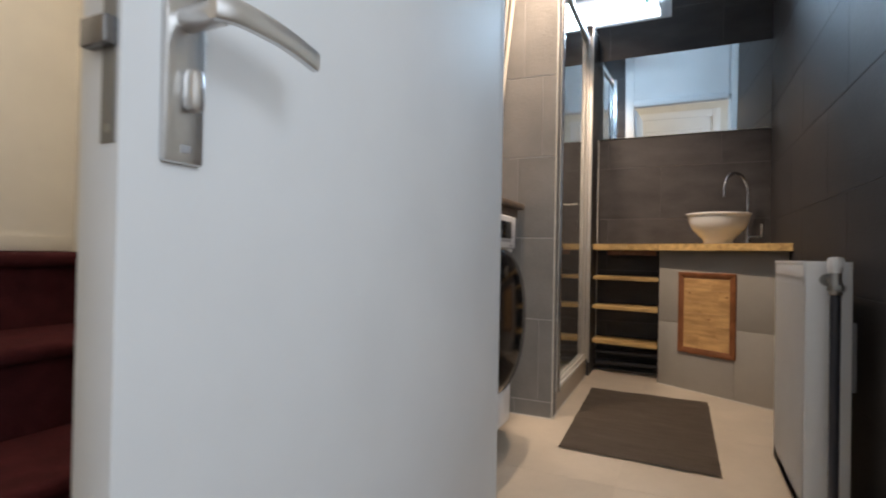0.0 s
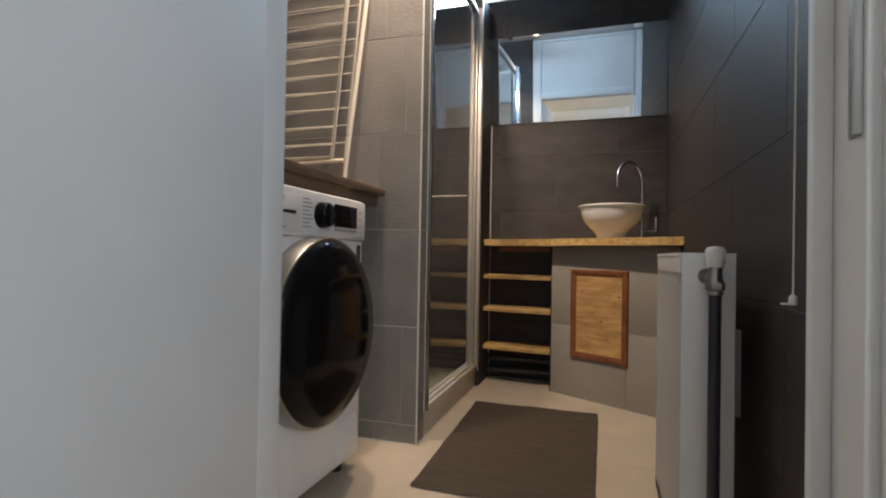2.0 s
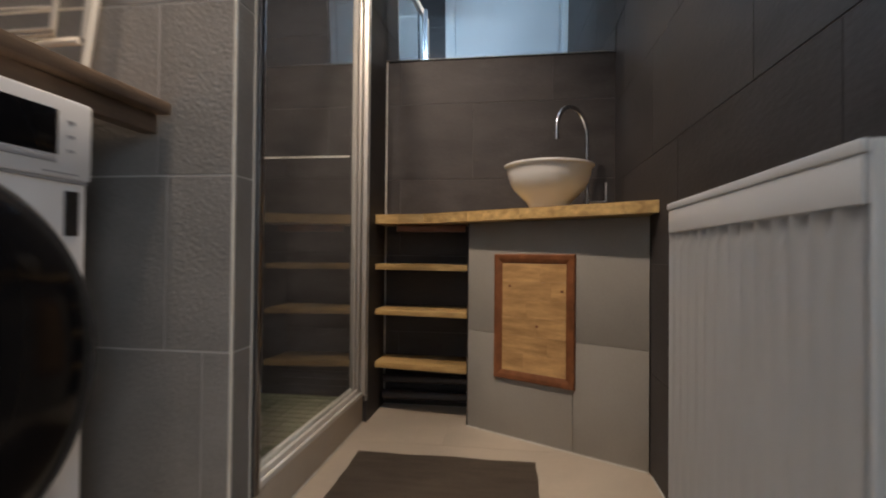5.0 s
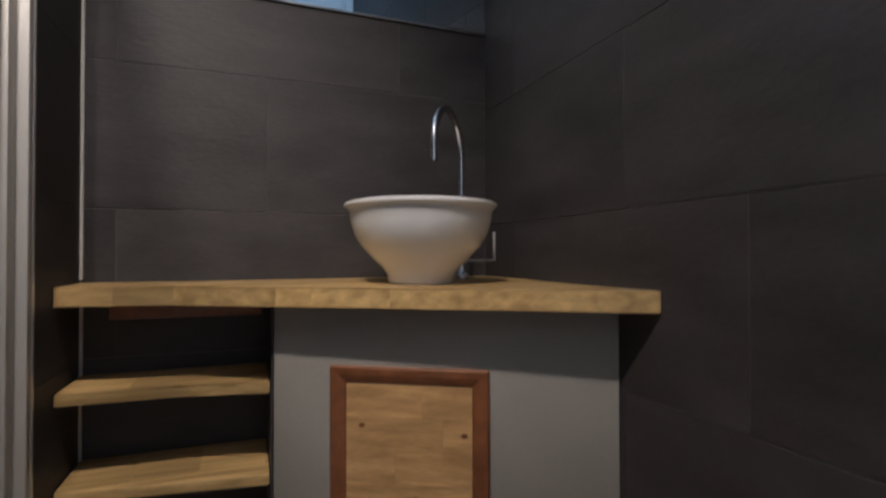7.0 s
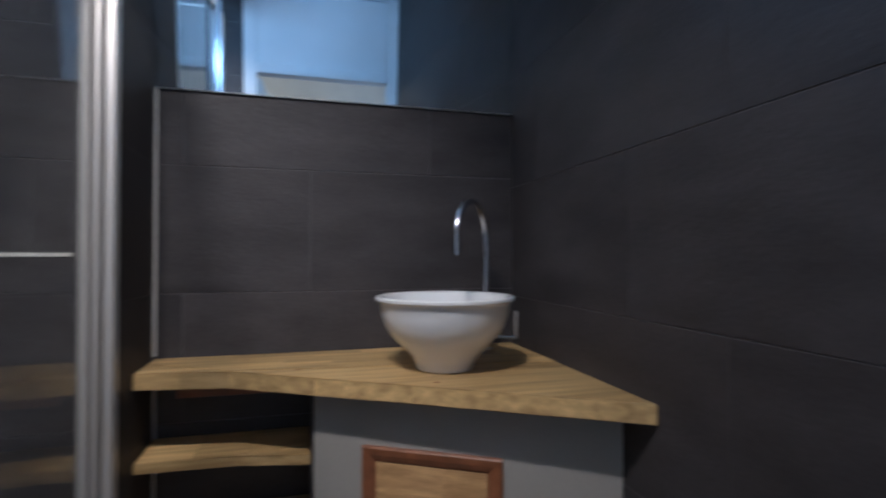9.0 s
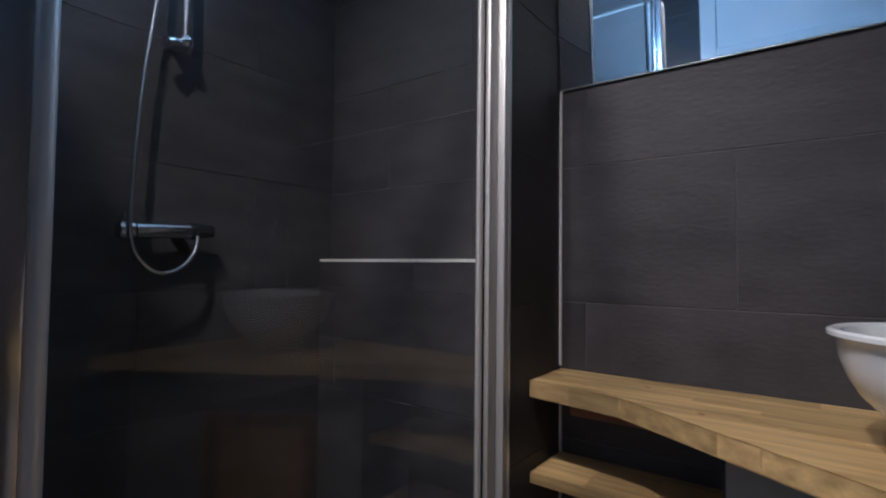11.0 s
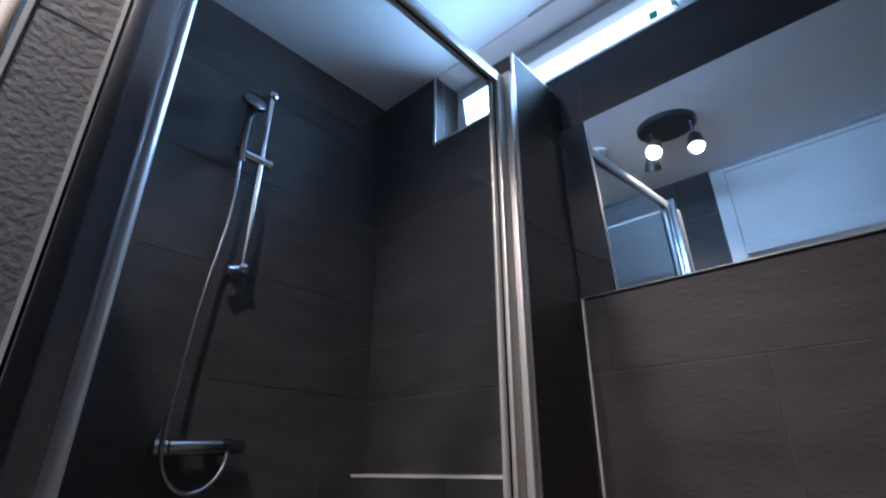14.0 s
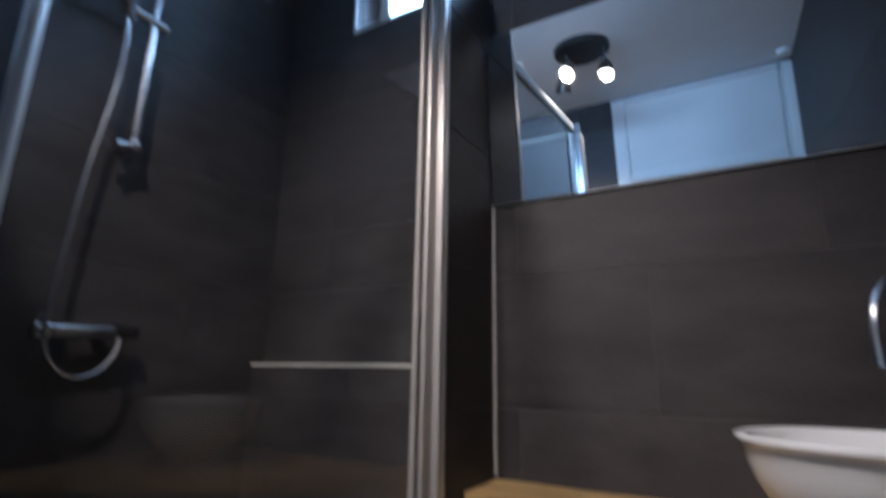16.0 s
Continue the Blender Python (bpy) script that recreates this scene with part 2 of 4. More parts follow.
solid("floor", boxes(((-2.2, -2.43, -0.12), (0.15, 0.3, 0))), FLOOR, "plain beige floor with faint patches", "floor", "structure")
solid("hall_floor", boxes(((-2.75, -4.75, -0.12), (1.3, -2.43, -0.001))), DARK_WOOD, "dark wooden hall floor", "floor", "structure")
solid("ceiling", boxes(((-2.2, -2.262, CEIL), (0.15, 0.0, CEIL + 0.12)), ((-2.2, 0.006, CEIL + 0.003), (0.15, 0.3, CEIL + 0.12))), WHITE_CEILING,
      "white painted ceiling", "ceiling", "structure")
solid("hall_ceiling", boxes(((-2.75, -4.75, CEIL), (1.3, -2.43, CEIL + 0.12))), WHITE_CEILING, "white hall ceiling", "ceiling", "structure")

WX0, WX1, WZ = -1.606, -0.58, 2.385     # window opening
wall_north = solid("wall_north", boxes(((-2.2, T, -0.1), (0.15, 0.3, WZ)), ((-2.2, T, WZ), (WX0 - T, 0.3, CEIL)), ((WX1 + T, T, WZ), (0.15, 0.3, CEIL))), DARK_GROUT,
                   "anthracite tiled wall with a high window", "wall", "structure")
wall_east = solid("wall_east", boxes(((T, DOOR_Y, -0.1), (0.15, 0.0, CEIL))), DARK_GROUT, "anthracite tiled wall beside the radiator", "wall", "structure")
wall_west = solid("wall_west", boxes(((-2.2, -1.17, -0.1), (XL - T, 0.0, CEIL))), SHOWER_GROUT, "dark tiled wall of the shower", "wall", "structure")
alcove_wall = solid("alcove_wall", boxes(((-2.2, DOOR_Y, -0.1), (XL - T, -1.17, CEIL))), LIGHT_GROUT, "taupe stone-tiled wall behind the washing machine", "wall", "structure")
partition = solid("partition_wall", boxes(((XL, -1.255 + T, 0), (-1.043 - T, -1.17 - T, PZ))), LIGHT_GROUT, "taupe tiled wall between shower and washing machine", "wall", "structure")
stub = solid("stub_wall", boxes(((-1.12 + T, -0.27 + T, 0), (XS - T, 0.0, 2.29))), DARK_GROUT, "short dark tiled wall beside the wash stand", "wall", "structure")
ledge = solid("shower_ledge", boxes(((XL, -0.05 + T, 0), (-1.12, 0.0, 1.137))), SHOWER_GROUT, "low dark tiled ledge in the shower", "wall", "structure")
wall_south = solid("wall_south", boxes(((-2.2, HALL_Y, 0), (-1.062, DOOR_Y - T, CEIL)), ((0.022, HALL_Y, 0), (0.15, DOOR_Y, CEIL))), DARK_GROUT, "dark tiled wall round the door", "wall", "structure")
for a, b, nm in (((-2.75, -4.85, 0), (1.3, -4.75, CEIL), "hall_wall_south"), ((1.3, -4.75, 0), (1.4, -2.33, CEIL), "hall_wall_east"), ((-2.85, -4.75, 0), (-2.75, -2.33, CEIL), "hall_wall_west"),
                 ((-2.75, -2.43, 0), (-2.2, -2.33, CEIL), "hall_wall_north"), ((0.15, -2.43, 0), (1.3, -2.33, CEIL), "hall_wall_northeast")):
    solid(nm, boxes((a, b)), HALL_PAINT, "cream painted wall of the hall", "wall", "structure")
solid("trim_corner", boxes(((-1.0455, -1.2595, 0), (-1.0395, -1.2535, PZ)), ((-1.0455, -1.1745, 0.113), (-1.0405, -1.17, PZ))), CREAM, "pale edge strip on the tiled corner", "trim", "structure")
solid("trim_ledge", boxes(((XL, -0.053, 1.137), (-1.12, 0.0, 1.146))), CREAM, "pale metal strip on the ledge", "trim", "structure")
solid("trim_partition", boxes(((XL, -1.256, PZ), (-1.042, -1.169, PZ + 0.008))), CREAM, "pale strip along the top of the partition", "trim", "structure")
solid("trim_stub", boxes(((XS - 0.006, -0.274, 0.09), (XS + 0.001, -0.266, 2.292)), ((-1.12, -0.27, 2.29), (XS, 0.0, 2.293))), SATIN, "metal edge strip on the stub wall", "trim", "structure")
solid("trim_sealant", boxes(((XS, -0.006, 0.87), (XS + 0.006, 0.0, 1.59)), ((XS, -0.006, 0.02), (XS + 0.006, 0.0, 0.82)), ((XS, -0.004, 0), (-0.622, 0.0, 0.003))), SILICONE,
      "pale sealant line in the tiled corner", "trim", "structure")
solid("trim_floor_joint", boxes(((-1.047, -1.17, 0), (-1.043, -0.27, 0.004)), ((XL, -1.26, 0), (-1.04, -1.255, 0.005)), ((-1.043, -1.258, 0), (-1.038, -1.17, 0.005)), ((-0.004, -2.25, 0), (0.0, -0.62, 0.004))), SILICONE,
      "pale sealant line where the floor meets the walls", "trim", "structure")
solid("trim_ceiling", boxes(((-1.06, DOOR_Y - 0.002, CEIL - 0.022), (0.0, DOOR_Y + 0.008, CEIL - 0.002)), ((-1.12, -0.004, CEIL - 0.004), (WX1, 0.004, CEIL + 0.001))), GREY_MARK, "narrow grey strip under the ceiling", "trim", "structure")


def tile_piece(parent, axis, plane, sign, u0, u1, z0, z1, mat):
    """One tile with chamfered edges on a wall across x or y; its face lies in the plane and looks along sign."""
    c = 0.0006
    back, front = plane - sign * (T + 0.001), plane
    rings = []
    for d, inset in ((back, 0), (front - sign * 0.0006, 0), (front, c)):
        ring = [(u0 + inset, z0 + inset), (u1 - inset, z0 + inset), (u1 - inset, z1 - inset), (u0 + inset, z1 - inset)]
        rings.append([(d, u, z) if axis == "x" else (u, d, z) for u, z in ring])
    verts = [v for ring in rings for v in ring]
    faces = [(8, 9, 10, 11)]
    for r in (0, 4):
        faces += [(r + i, r + (i + 1) % 4, r + 4 + (i + 1) % 4, r + 4 + i) for i in range(4)]
    me = bpy.data.meshes.new("tile")
    me.from_pydata(verts, [], faces)
    bm = bmesh.new()
    bm.from_mesh(me)
    bmesh.ops.recalc_face_normals(bm, faces=bm.faces[:])
    if bm.faces[0].normal[0 if axis == "x" else 1] * sign < 0:
        bmesh.ops.reverse_faces(bm, faces=bm.faces[:])
    bm.to_mesh(me)
    bm.free()
    me.materials.append(mat)
    ob = new("tile", me)
    ob.parent = parent


def lay_tiles(parent, axis, plane, sign, spans, row0, pitch, width, starts, mat, joint=0.0024, upright_joint=0.0014):
    """Tiles over rectangles (u0, u1, z0, z1) of a wall, row by row; starts: where a joint lies in even and odd rows."""
    for u0, u1, z0, z1 in spans:
        k = math.floor((z0 - row0) / pitch)
        while row0 + k * pitch < z1 - 0.004:
            a, b = max(z0, row0 + k * pitch), min(z1, row0 + (k + 1) * pitch)
            start = starts[k % len(starts)]
            j = math.floor((u0 - start) / width)
            while start + j * width < u1 - 0.004:
                p, q = max(u0, start + j * width), min(u1, start + (j + 1) * width)
                if q - p > 0.008 and b - a > 0.008:
                    h, w = joint / 2, upright_joint / 2
                    tile_piece(parent, axis, plane, sign, p + w * (p > u0), q - w * (q < u1), a + h * (a > z0), b - h * (b < z1), mat)
                j += 1
            k += 1


# ---- window ----
window = thing("window_1", (-1.09, 0.16, WZ), "high narrow white window with a frosted bright pane", "window", kind="structure")
part("window_frame", boxes(((WX0, 0.14, WZ), (WX1, 0.2, WZ + 0.075)), ((WX0, 0.14, 2.665), (WX1, 0.2, CEIL)), ((WX0, 0.14, WZ + 0.075), (-1.555, 0.2, 2.665)), ((-0.65, 0.14, WZ + 0.075), (WX1, 0.2, 2.665)), bevel=0.004), WHITE_PAINT, window)
part("pane", boxes(((-1.56, 0.185, WZ + 0.07), (-0.645, 0.193, 2.67))), SKY_GLOW, window, "frosted pane full of daylight")
part("window_sill", boxes(((WX0 + 0.002, 0.0, WZ - 0.004), (WX1 - 0.002, 0.14, WZ + 0.004)), bevel=0.001), DARK_TILE, window, "dark tiled sill")
part("reveal", boxes(((WX0 - 0.005, -0.002, WZ), (WX0 + 0.005, 0.14, CEIL)), ((WX1 - 0.005, -0.002, WZ), (WX1 + 0.005, 0.14, CEIL))), DARK_TILE, window, "dark tiled reveal")
part("edge_strip", boxes(((WX0 - 0.006, -0.004, WZ - 0.006), (WX0 + 0.006, -0.002, CEIL)), ((WX1 - 0.006, -0.004, WZ - 0.006), (WX1 + 0.006, -0.002, CEIL)), ((WX0, -0.004, WZ - 0.006), (WX1, -0.002, WZ + 0.004))), SATIN, window)
part("window_handle", boxes(((-0.664, 0.115, 2.52), (-0.648, 0.141, 2.55)), ((-0.663, 0.105, 2.52), (-0.649, 0.118, 2.645)), bevel=0.003), PLASTIC, window)
part("sticker", boxes(((-0.752, 0.181, 2.588), (-0.725, 0.184, 2.62)), bevel=0.001), GREEN, window, "small green sticker")

# ---- door and its frame ----
frame_ob = thing("door_frame_1", (-0.52, -2.34, 0), "white painted door frame with a panel over the door", "door frame", kind="structure")
part("jamb", boxes(((-1.06, -2.325, 0), (-0.974, -2.258, CEIL - 0.003)), ((-1.06, -2.43, 0), (-1.018, -2.325, CEIL - 0.003)), bevel=0.004), WHITE_PAINT, frame_ob)
part("jamb", boxes(((-0.075, -2.345, 0), (-0.05, -2.322, CEIL - 0.003)), ((-0.05, -2.43, 0), (0.02, -2.258, CEIL - 0.003)), ((-0.035, -2.452, 0), (0.1, -2.43, 2.26)), bevel=0.004), WHITE_PAINT, frame_ob)
part("casing", boxes(((-1.13, -2.452, 0), (-1.02, -2.43, 2.26)), ((-1.02, -2.452, 2.18), (-0.035, -2.43, 2.26)), bevel=0.004), WHITE_PAINT, frame_ob)
part("head_bar", boxes(((-0.974, -2.40, 2.12), (-0.075, -2.255, 2.185)), bevel=0.005), WHITE_PAINT, frame_ob)
part("top_rail", boxes(((-0.974, -2.33, 2.69), (-0.075, -2.262, CEIL - 0.003)), bevel=0.003), WHITE_PAINT, frame_ob)
part("transom_panel", boxes(((-0.974, -2.32, 2.185), (-0.075, -2.285, 2.69)), bevel=0.002), WHITE_PAINT, frame_ob, "white panel above the door")
part("lintel", boxes(((-1.026, -2.43, 2.165), (-0.05, -2.325, CEIL))), HALL_PAINT, frame_ob)
strike = part("strike_plate", boxes(((-0.053, -2.418, 0.915), (-0.0485, -2.39, 1.105)), ((-0.062, -2.424, 0.915), (-0.05, -2.416, 1.105)), bevel=0.0015), DULL_PLATE, frame_ob, "dull steel strike plate")
for z in (0.945, 1.015):
    part("slot", boxes(((-0.0545, -2.412, z), (-0.0525, -2.396, z + 0.055))), BLACK, strike)

DX0, DX1, DY0, DY1 = -1.014, -0.955, -3.376, -2.35
door = thing("door_1", (-0.99, -2.35, 0), "smooth white bathroom door standing wide open into the hall", "door", kind="structure")
part("leaf", box((DX0, DY0, 0.012), (DX1, DY1, 2.10), 0.003), WHITE_PAINT, door)
lock = part("lock_face", boxes(((DX1 - 0.024, DY0 - 0.0015, 0.872), (DX1 - 0.004, DY0 + 0.001, 1.10)), bevel=0.0005), DULL_PLATE, door, "steel lock face in the door's edge")
part("latch_bolt", boxes(((DX0 + 0.02, DY0 - 0.013, 0.957), (DX1 - 0.003, DY0, 0.983)), bevel=0.002), DARK_METAL, lock)
part("screw", lathe([(0.004, -0.0025), (0.004, 0)], (DX1 - 0.014, DY0, 0.885), "y", 12), DULL_NICKEL, lock)
handle = part("handle_plate", box((DX1, -3.339, 0.862), (DX1 + 0.009, -3.295, 1.10), 0.003), STEEL, door, "brushed steel handle plate")
bm = bmesh.new()
rings = []
for p, h, w in zip(curve_points([(DX1 + 0.058, -3.33, 1.003), (DX1 + 0.066, -3.307, 1.004), (DX1 + 0.07, -3.272, 1.003), (DX1 + 0.073, -3.237, 0.9985), (DX1 + 0.076, -3.206, 0.991)], 4),
                   [0.012] * 3 + [0.0115] * 6 + [0.011] * 8, [0.006] * 17):
    rings.append([bm.verts.new(p + Vector((dx, 0, dz))) for dx, dz in ((-w, -h * 0.7), (-w * 0.6, -h), (w * 0.6, -h), (w, -h * 0.7), (w, h * 0.7), (w * 0.6, h), (-w * 0.6, h), (-w, h * 0.7))])
for a, c in zip(rings, rings[1:]):
    for k in range(8):
        bm.faces.new((a[k], a[(k + 1) % 8], c[(k + 1) % 8], c[k]))
bm.faces.new(rings[0])
bm.faces.new(rings[-1])
tube([(DX1 + 0.004, -3.317, 1.003), (DX1 + 0.06, -3.317, 1.003)], 0.0125, 18, bm)
part("lever", bm, STEEL, handle)
part("turn_knob", boxes(((DX1 + 0.008, -3.323, 0.911), (DX1 + 0.027, -3.306, 0.955)), bevel=0.008), STEEL, handle)
part("emblem", box((DX1 + 0.008, -3.322, 0.872), (DX1 + 0.0105, -3.311, 0.88), 0.001), GREY_MARK, handle)
for z in (0.25, 1.05, 1.85):
    part("hinge", tube([(-1.02, -2.445, z), (-1.02, -2.445, z + 0.09)], 0.007), STEEL, door)

# ---- hall beyond the door ----
hall_door = thing("door_2", (-0.6, -4.75, 0), "white panelled door closed in the hall wall", "door", kind="structure")
part("leaf", boxes(((-1.15, -4.75, 0.01), (-0.1, -4.71, 2.25)), bevel=0.003), WHITE_PAINT, hall_door)
for z0, z1 in ((0.2, 0.95), (1.1, 2.1)):
    part("moulding", boxes(((-1.03, -4.711, z0), (-1.005, -4.698, z1)), ((-0.245, -4.711, z0), (-0.22, -4.698, z1)), ((-1.005, -4.711, z0), (-0.245, -4.698, z0 + 0.025)), ((-1.005, -4.711, z1 - 0.025), (-0.245, -4.698, z1)), bevel=0.004), WHITE_PAINT, hall_door)
part("frame", boxes(((-1.25, -4.75, 0), (-1.15, -4.69, 2.35)), ((-0.1, -4.75, 0), (0.0, -4.69, 2.35)), ((-1.15, -4.75, 2.25), (-0.1, -4.69, 2.35)), bevel=0.004), WHITE_PAINT, hall_door)
stair = thing("staircase", (-1.9, -3.0, 0), "staircase with dark red carpet beside the open door", "staircase")
for i in range(4):
    x0, z1 = -1.3 - 0.3 * i, 0.107 + 0.217 * i
    bm = box((x0 - 0.36, -3.9, 0), (x0 - 0.03, -2.435, z1 - 0.004))
    part("riser", bm, CARPET, stair)
    part("tread", box((x0 - 0.33, -3.9, z1 - 0.045), (x0, -2.435, z1), 0.018, seg=3), CARPET, stair)
part("landing", box((-2.748, -3.9, 0), (-2.53, -2.435, 0.757)), CARPET, stair)
solid("baseboard", boxes(((-2.75, -3.9, 0.758), (-2.735, -2.45, 0.815)), bevel=0.003), HALL_PAINT, "cream baseboard along the stair landing", "baseboard", "structure")
hall_light = thing("hall_ceiling_lamp", (-1.75, -3.35, 2.45), "round opal ceiling lamp in the hall", "lamp")
part("shade", lathe([(0.02, 0.28), (0.06, 0.27), (0.06, 0.262), (0.011, 0.262), (0.011, 0.02), (0.0005, 0.0)], (-1.75, -3.35, 2.45)), PLASTIC, hall_light)

# ---- wash stand ----
mirror = thing("mirror", (-0.515, -0.006, 1.593), "wide frameless mirror leaning slightly out from the tiled wall", "mirror")
bm = box((XS + 0.003, -0.010, 1.593), (-0.004, -0.004, 2.125))
bmesh.ops.rotate(bm, verts=bm.verts[:], cent=(0, -0.004, 1.593), matrix=Matrix.Rotation(radians(3.65), 3, "X"))
part("mirror_glass", bm, MIRROR, mirror, rounded=False)
part("edge_rail", boxes(((XS + 0.003, -0.009, 1.5905), (-0.004, -0.002, 1.5928)), bevel=0.0008), SATIN, mirror, "thin pale rail under the mirror")
part("backing", boxes(((XS + 0.05, -0.003, 1.62), (-0.05, 0.0, 2.09))), BLACK, mirror)

COUNTER = [(XS + 0.002, -0.002), (XS + 0.002, -0.178), (-0.81, -0.206), (-0.002, -0.704), (-0.002, -0.002)]
CT = 0.862
counter = solid("countertop", prism(COUNTER, CT - 0.04, CT, 0.003), OAK, "oak butcher-block worktop with an angled front edge", "worktop")


def inside(poly, x, y):
    hit, n = False, len(poly)
    for i in range(n):
        (x1, y1), (x2, y2) = poly[i], poly[(i + 1) % n]
        if (y1 > y) != (y2 > y) and x < (x2 - x1) * (y - y1) / (y2 - y1) + x1:
            hit = not hit
    return hit


# staves of the worktop, laid flush on its top and front
rng = random.Random(4)
stave_w = 0.047
for k in range(15):
    ya, yb = -0.004 - (k + 1) * stave_w, -0.004 - k * stave_w
    x = XS + 0.004 - rng.random() * 0.2
    while x < -0.005:
        length = 0.22 + rng.random() * 0.3
        xa, xb = max(x, XS + 0.004), min(x + length, -0.004)
        x += length
        if xb - xa < 0.02:
            continue
        bm = prism([(xa + 0.0004, ya), (xb, ya), (xb, yb - 0.0004), (xa + 0.0004, yb - 0.0004)], CT - 0.001, CT + 0.0012)
        for i in range(len(COUNTER) - 1):
            (px, py), (qx, qy) = COUNTER[i], COUNTER[i + 1]
            nrm = Vector((qy - py, px - qx, 0)).normalized()
            mid = Vector((-0.5, -0.1, 0))
            if (mid - Vector((px, py, 0))).dot(nrm) > 0:
                nrm = -nrm
            bmesh.ops.bisect_plane(bm, geom=bm.verts[:] + bm.edges[:] + bm.faces[:], plane_co=Vector((px, py, 0)) - nrm * 0.003, plane_no=nrm, clear_outer=True)
            bmesh.ops.holes_fill(bm, edges=bm.edges[:])
        if len(bm.faces) > 4:
            part("stave", bm, OAK, counter, rounded=False)
        else:
            bm.free()
for (px, py), (qx, qy) in ((COUNTER[1], COUNTER[2]), (COUNTER[2], COUNTER[3])):
    p, q = Vector((px, py)), Vector((qx, qy))
    span, d = (q - p).length, (q - p).normalized()
    nrm = Vector((d.y, -d.x))
    s0 = 0.004
    while s0 < span - 0.01:
        s1 = min(s0 + 0.07 + rng.random() * 0.13, span - 0.003)
        a, b = p + d * (s0 + 0.0003), p + d * (s1 - 0.0003)
        outline = [tuple(a - nrm * 0.002), tuple(a + nrm * 0.0012), tuple(b + nrm * 0.0012), tuple(b - nrm * 0.002)]
        part("edge_stave", prism(outline, CT - 0.0375, CT - 0.0025), OAK, counter, rounded=False)
        s0 = s1
for x, y in ((-0.655, -0.235), (-0.36, -0.44), (-0.79, -0.08)):
    part("knot", lathe([(0.0065, 0), (0.0055, 0.0006), (0.0004, 0.0008)], (x, y, CT + 0.001), "z", 14, wide=0.7), BROWN_WOOD, counter)
solid("support_batten", boxes(((-0.94, -0.15, CT - 0.072), (-0.64, -0.125, CT - 0.041)), bevel=0.003), BROWN_WOOD, "small wooden batten under the worktop", "batten")

BL, BR = Vector((-0.616, -0.246)), Vector((-0.004, -0.597))      # front corners of the tiled box
along = (BR - BL).normalized()
out = Vector((along.y, -along.x))
cabinet = solid("vanity_box", prism([tuple(BL - out * 0.006), tuple(BR - out * 0.006), (-0.004, -0.002), (-0.616, -0.002)], 0, CT - 0.042), LIGHT_GROUT,
                "grey tiled box under the worktop set at an angle", "vanity")


def on_box(s, d, z):
    p = BL + along * s + out * d
    return (p.x, p.y, z)


def slab_on_box(s0, s1, z0, z1, d0, d1, bevel=0.0):
    bm = prism([on_box(s0, d0, 0)[:2], on_box(s1, d0, 0)[:2], on_box(s1, d1, 0)[:2], on_box(s0, d1, 0)[:2]], z0, z1)
    if bevel:
        bmesh.ops.bevel(bm, geom=bm.edges[:], offset=bevel, segments=2, affect="EDGES", profile=0.5)
    return bm


W = (BR - BL).length
S0, S1 = 0.128, 0.458       # access panel along the box
ZP0, ZP1 = 0.222, 0.696
for s0, s1, z0, z1 in ((0, W, 0.3885, CT - 0.043), (0, S1 - 0.011, 0, 0.387), (S1 - 0.0095, W, 0, 0.387)):
    part("tile", slab_on_box(s0, s1, z0, z1, -0.007, 0.0, 0.0006), GREY_TILE, cabinet)
part("side_tile", boxes(((-0.622, -0.238, 0), (-0.616, -0.004, CT - 0.043))), DARK_TILE, cabinet)
part("sealant", slab_on_box(0, W, 0.001, 0.005, 0.0, 0.005), SILICONE, cabinet, "pale sealant line at the floor")
hatch = thing("access_panel", on_box((S0 + S1) / 2, 0, ZP0), "oak access panel in a reddish-brown wooden frame", "panel")
fw = 0.034
outer = [(S0, ZP0), (S1, ZP0), (S1, ZP1), (S0, ZP1)]
inner = [(S0 + fw, ZP0 + fw), (S1 - fw, ZP0 + fw), (S1 - fw, ZP1 - fw), (S0 + fw, ZP1 - fw)]
for i in range(4):
    k = (i + 1) % 4
    rings = []
    for f, d in ((0.0, -0.004), (0.0, 0.009), (0.1, 0.0125), (0.45, 0.0125), (0.62, 0.009), (0.85, 0.008), (1.0, 0.0035), (1.0, -0.004)):
        rings.append([on_box(outer[c][0] + (inner[c][0] - outer[c][0]) * f, d, outer[c][1] + (inner[c][1] - outer[c][1]) * f) for c in (i, k)])
    bm = bmesh.new()
    ends = [[bm.verts.new(ring[e]) for ring in rings] for e in (0, 1)]
    for a in range(8):
        bm.faces.new((ends[0][a], ends[0][(a + 1) % 8], ends[1][(a + 1) % 8], ends[1][a]))
    bm.faces.new(ends[0])
    bm.faces.new(ends[1])
    part("frame_strip", bm, BROWN_WOOD, hatch, "reddish-brown mitred frame strip")
z = ZP0 + fw
k = 0
while z < ZP1 - fw - 0.01:
    z1 = min(z + 0.0675, ZP1 - fw)
    cut = S0 + fw + (0.09 + 0.14 * ((k * 37) % 10) / 10)
    for a, b in ((S0 + fw, cut), (cut, S1 - fw)):
        part("stave", slab_on_box(a, b - 0.0004, z, z1 - 0.0004, -0.004, 0.004), OAK_PANEL, hatch, rounded=False)
    z, k = z1, k + 1
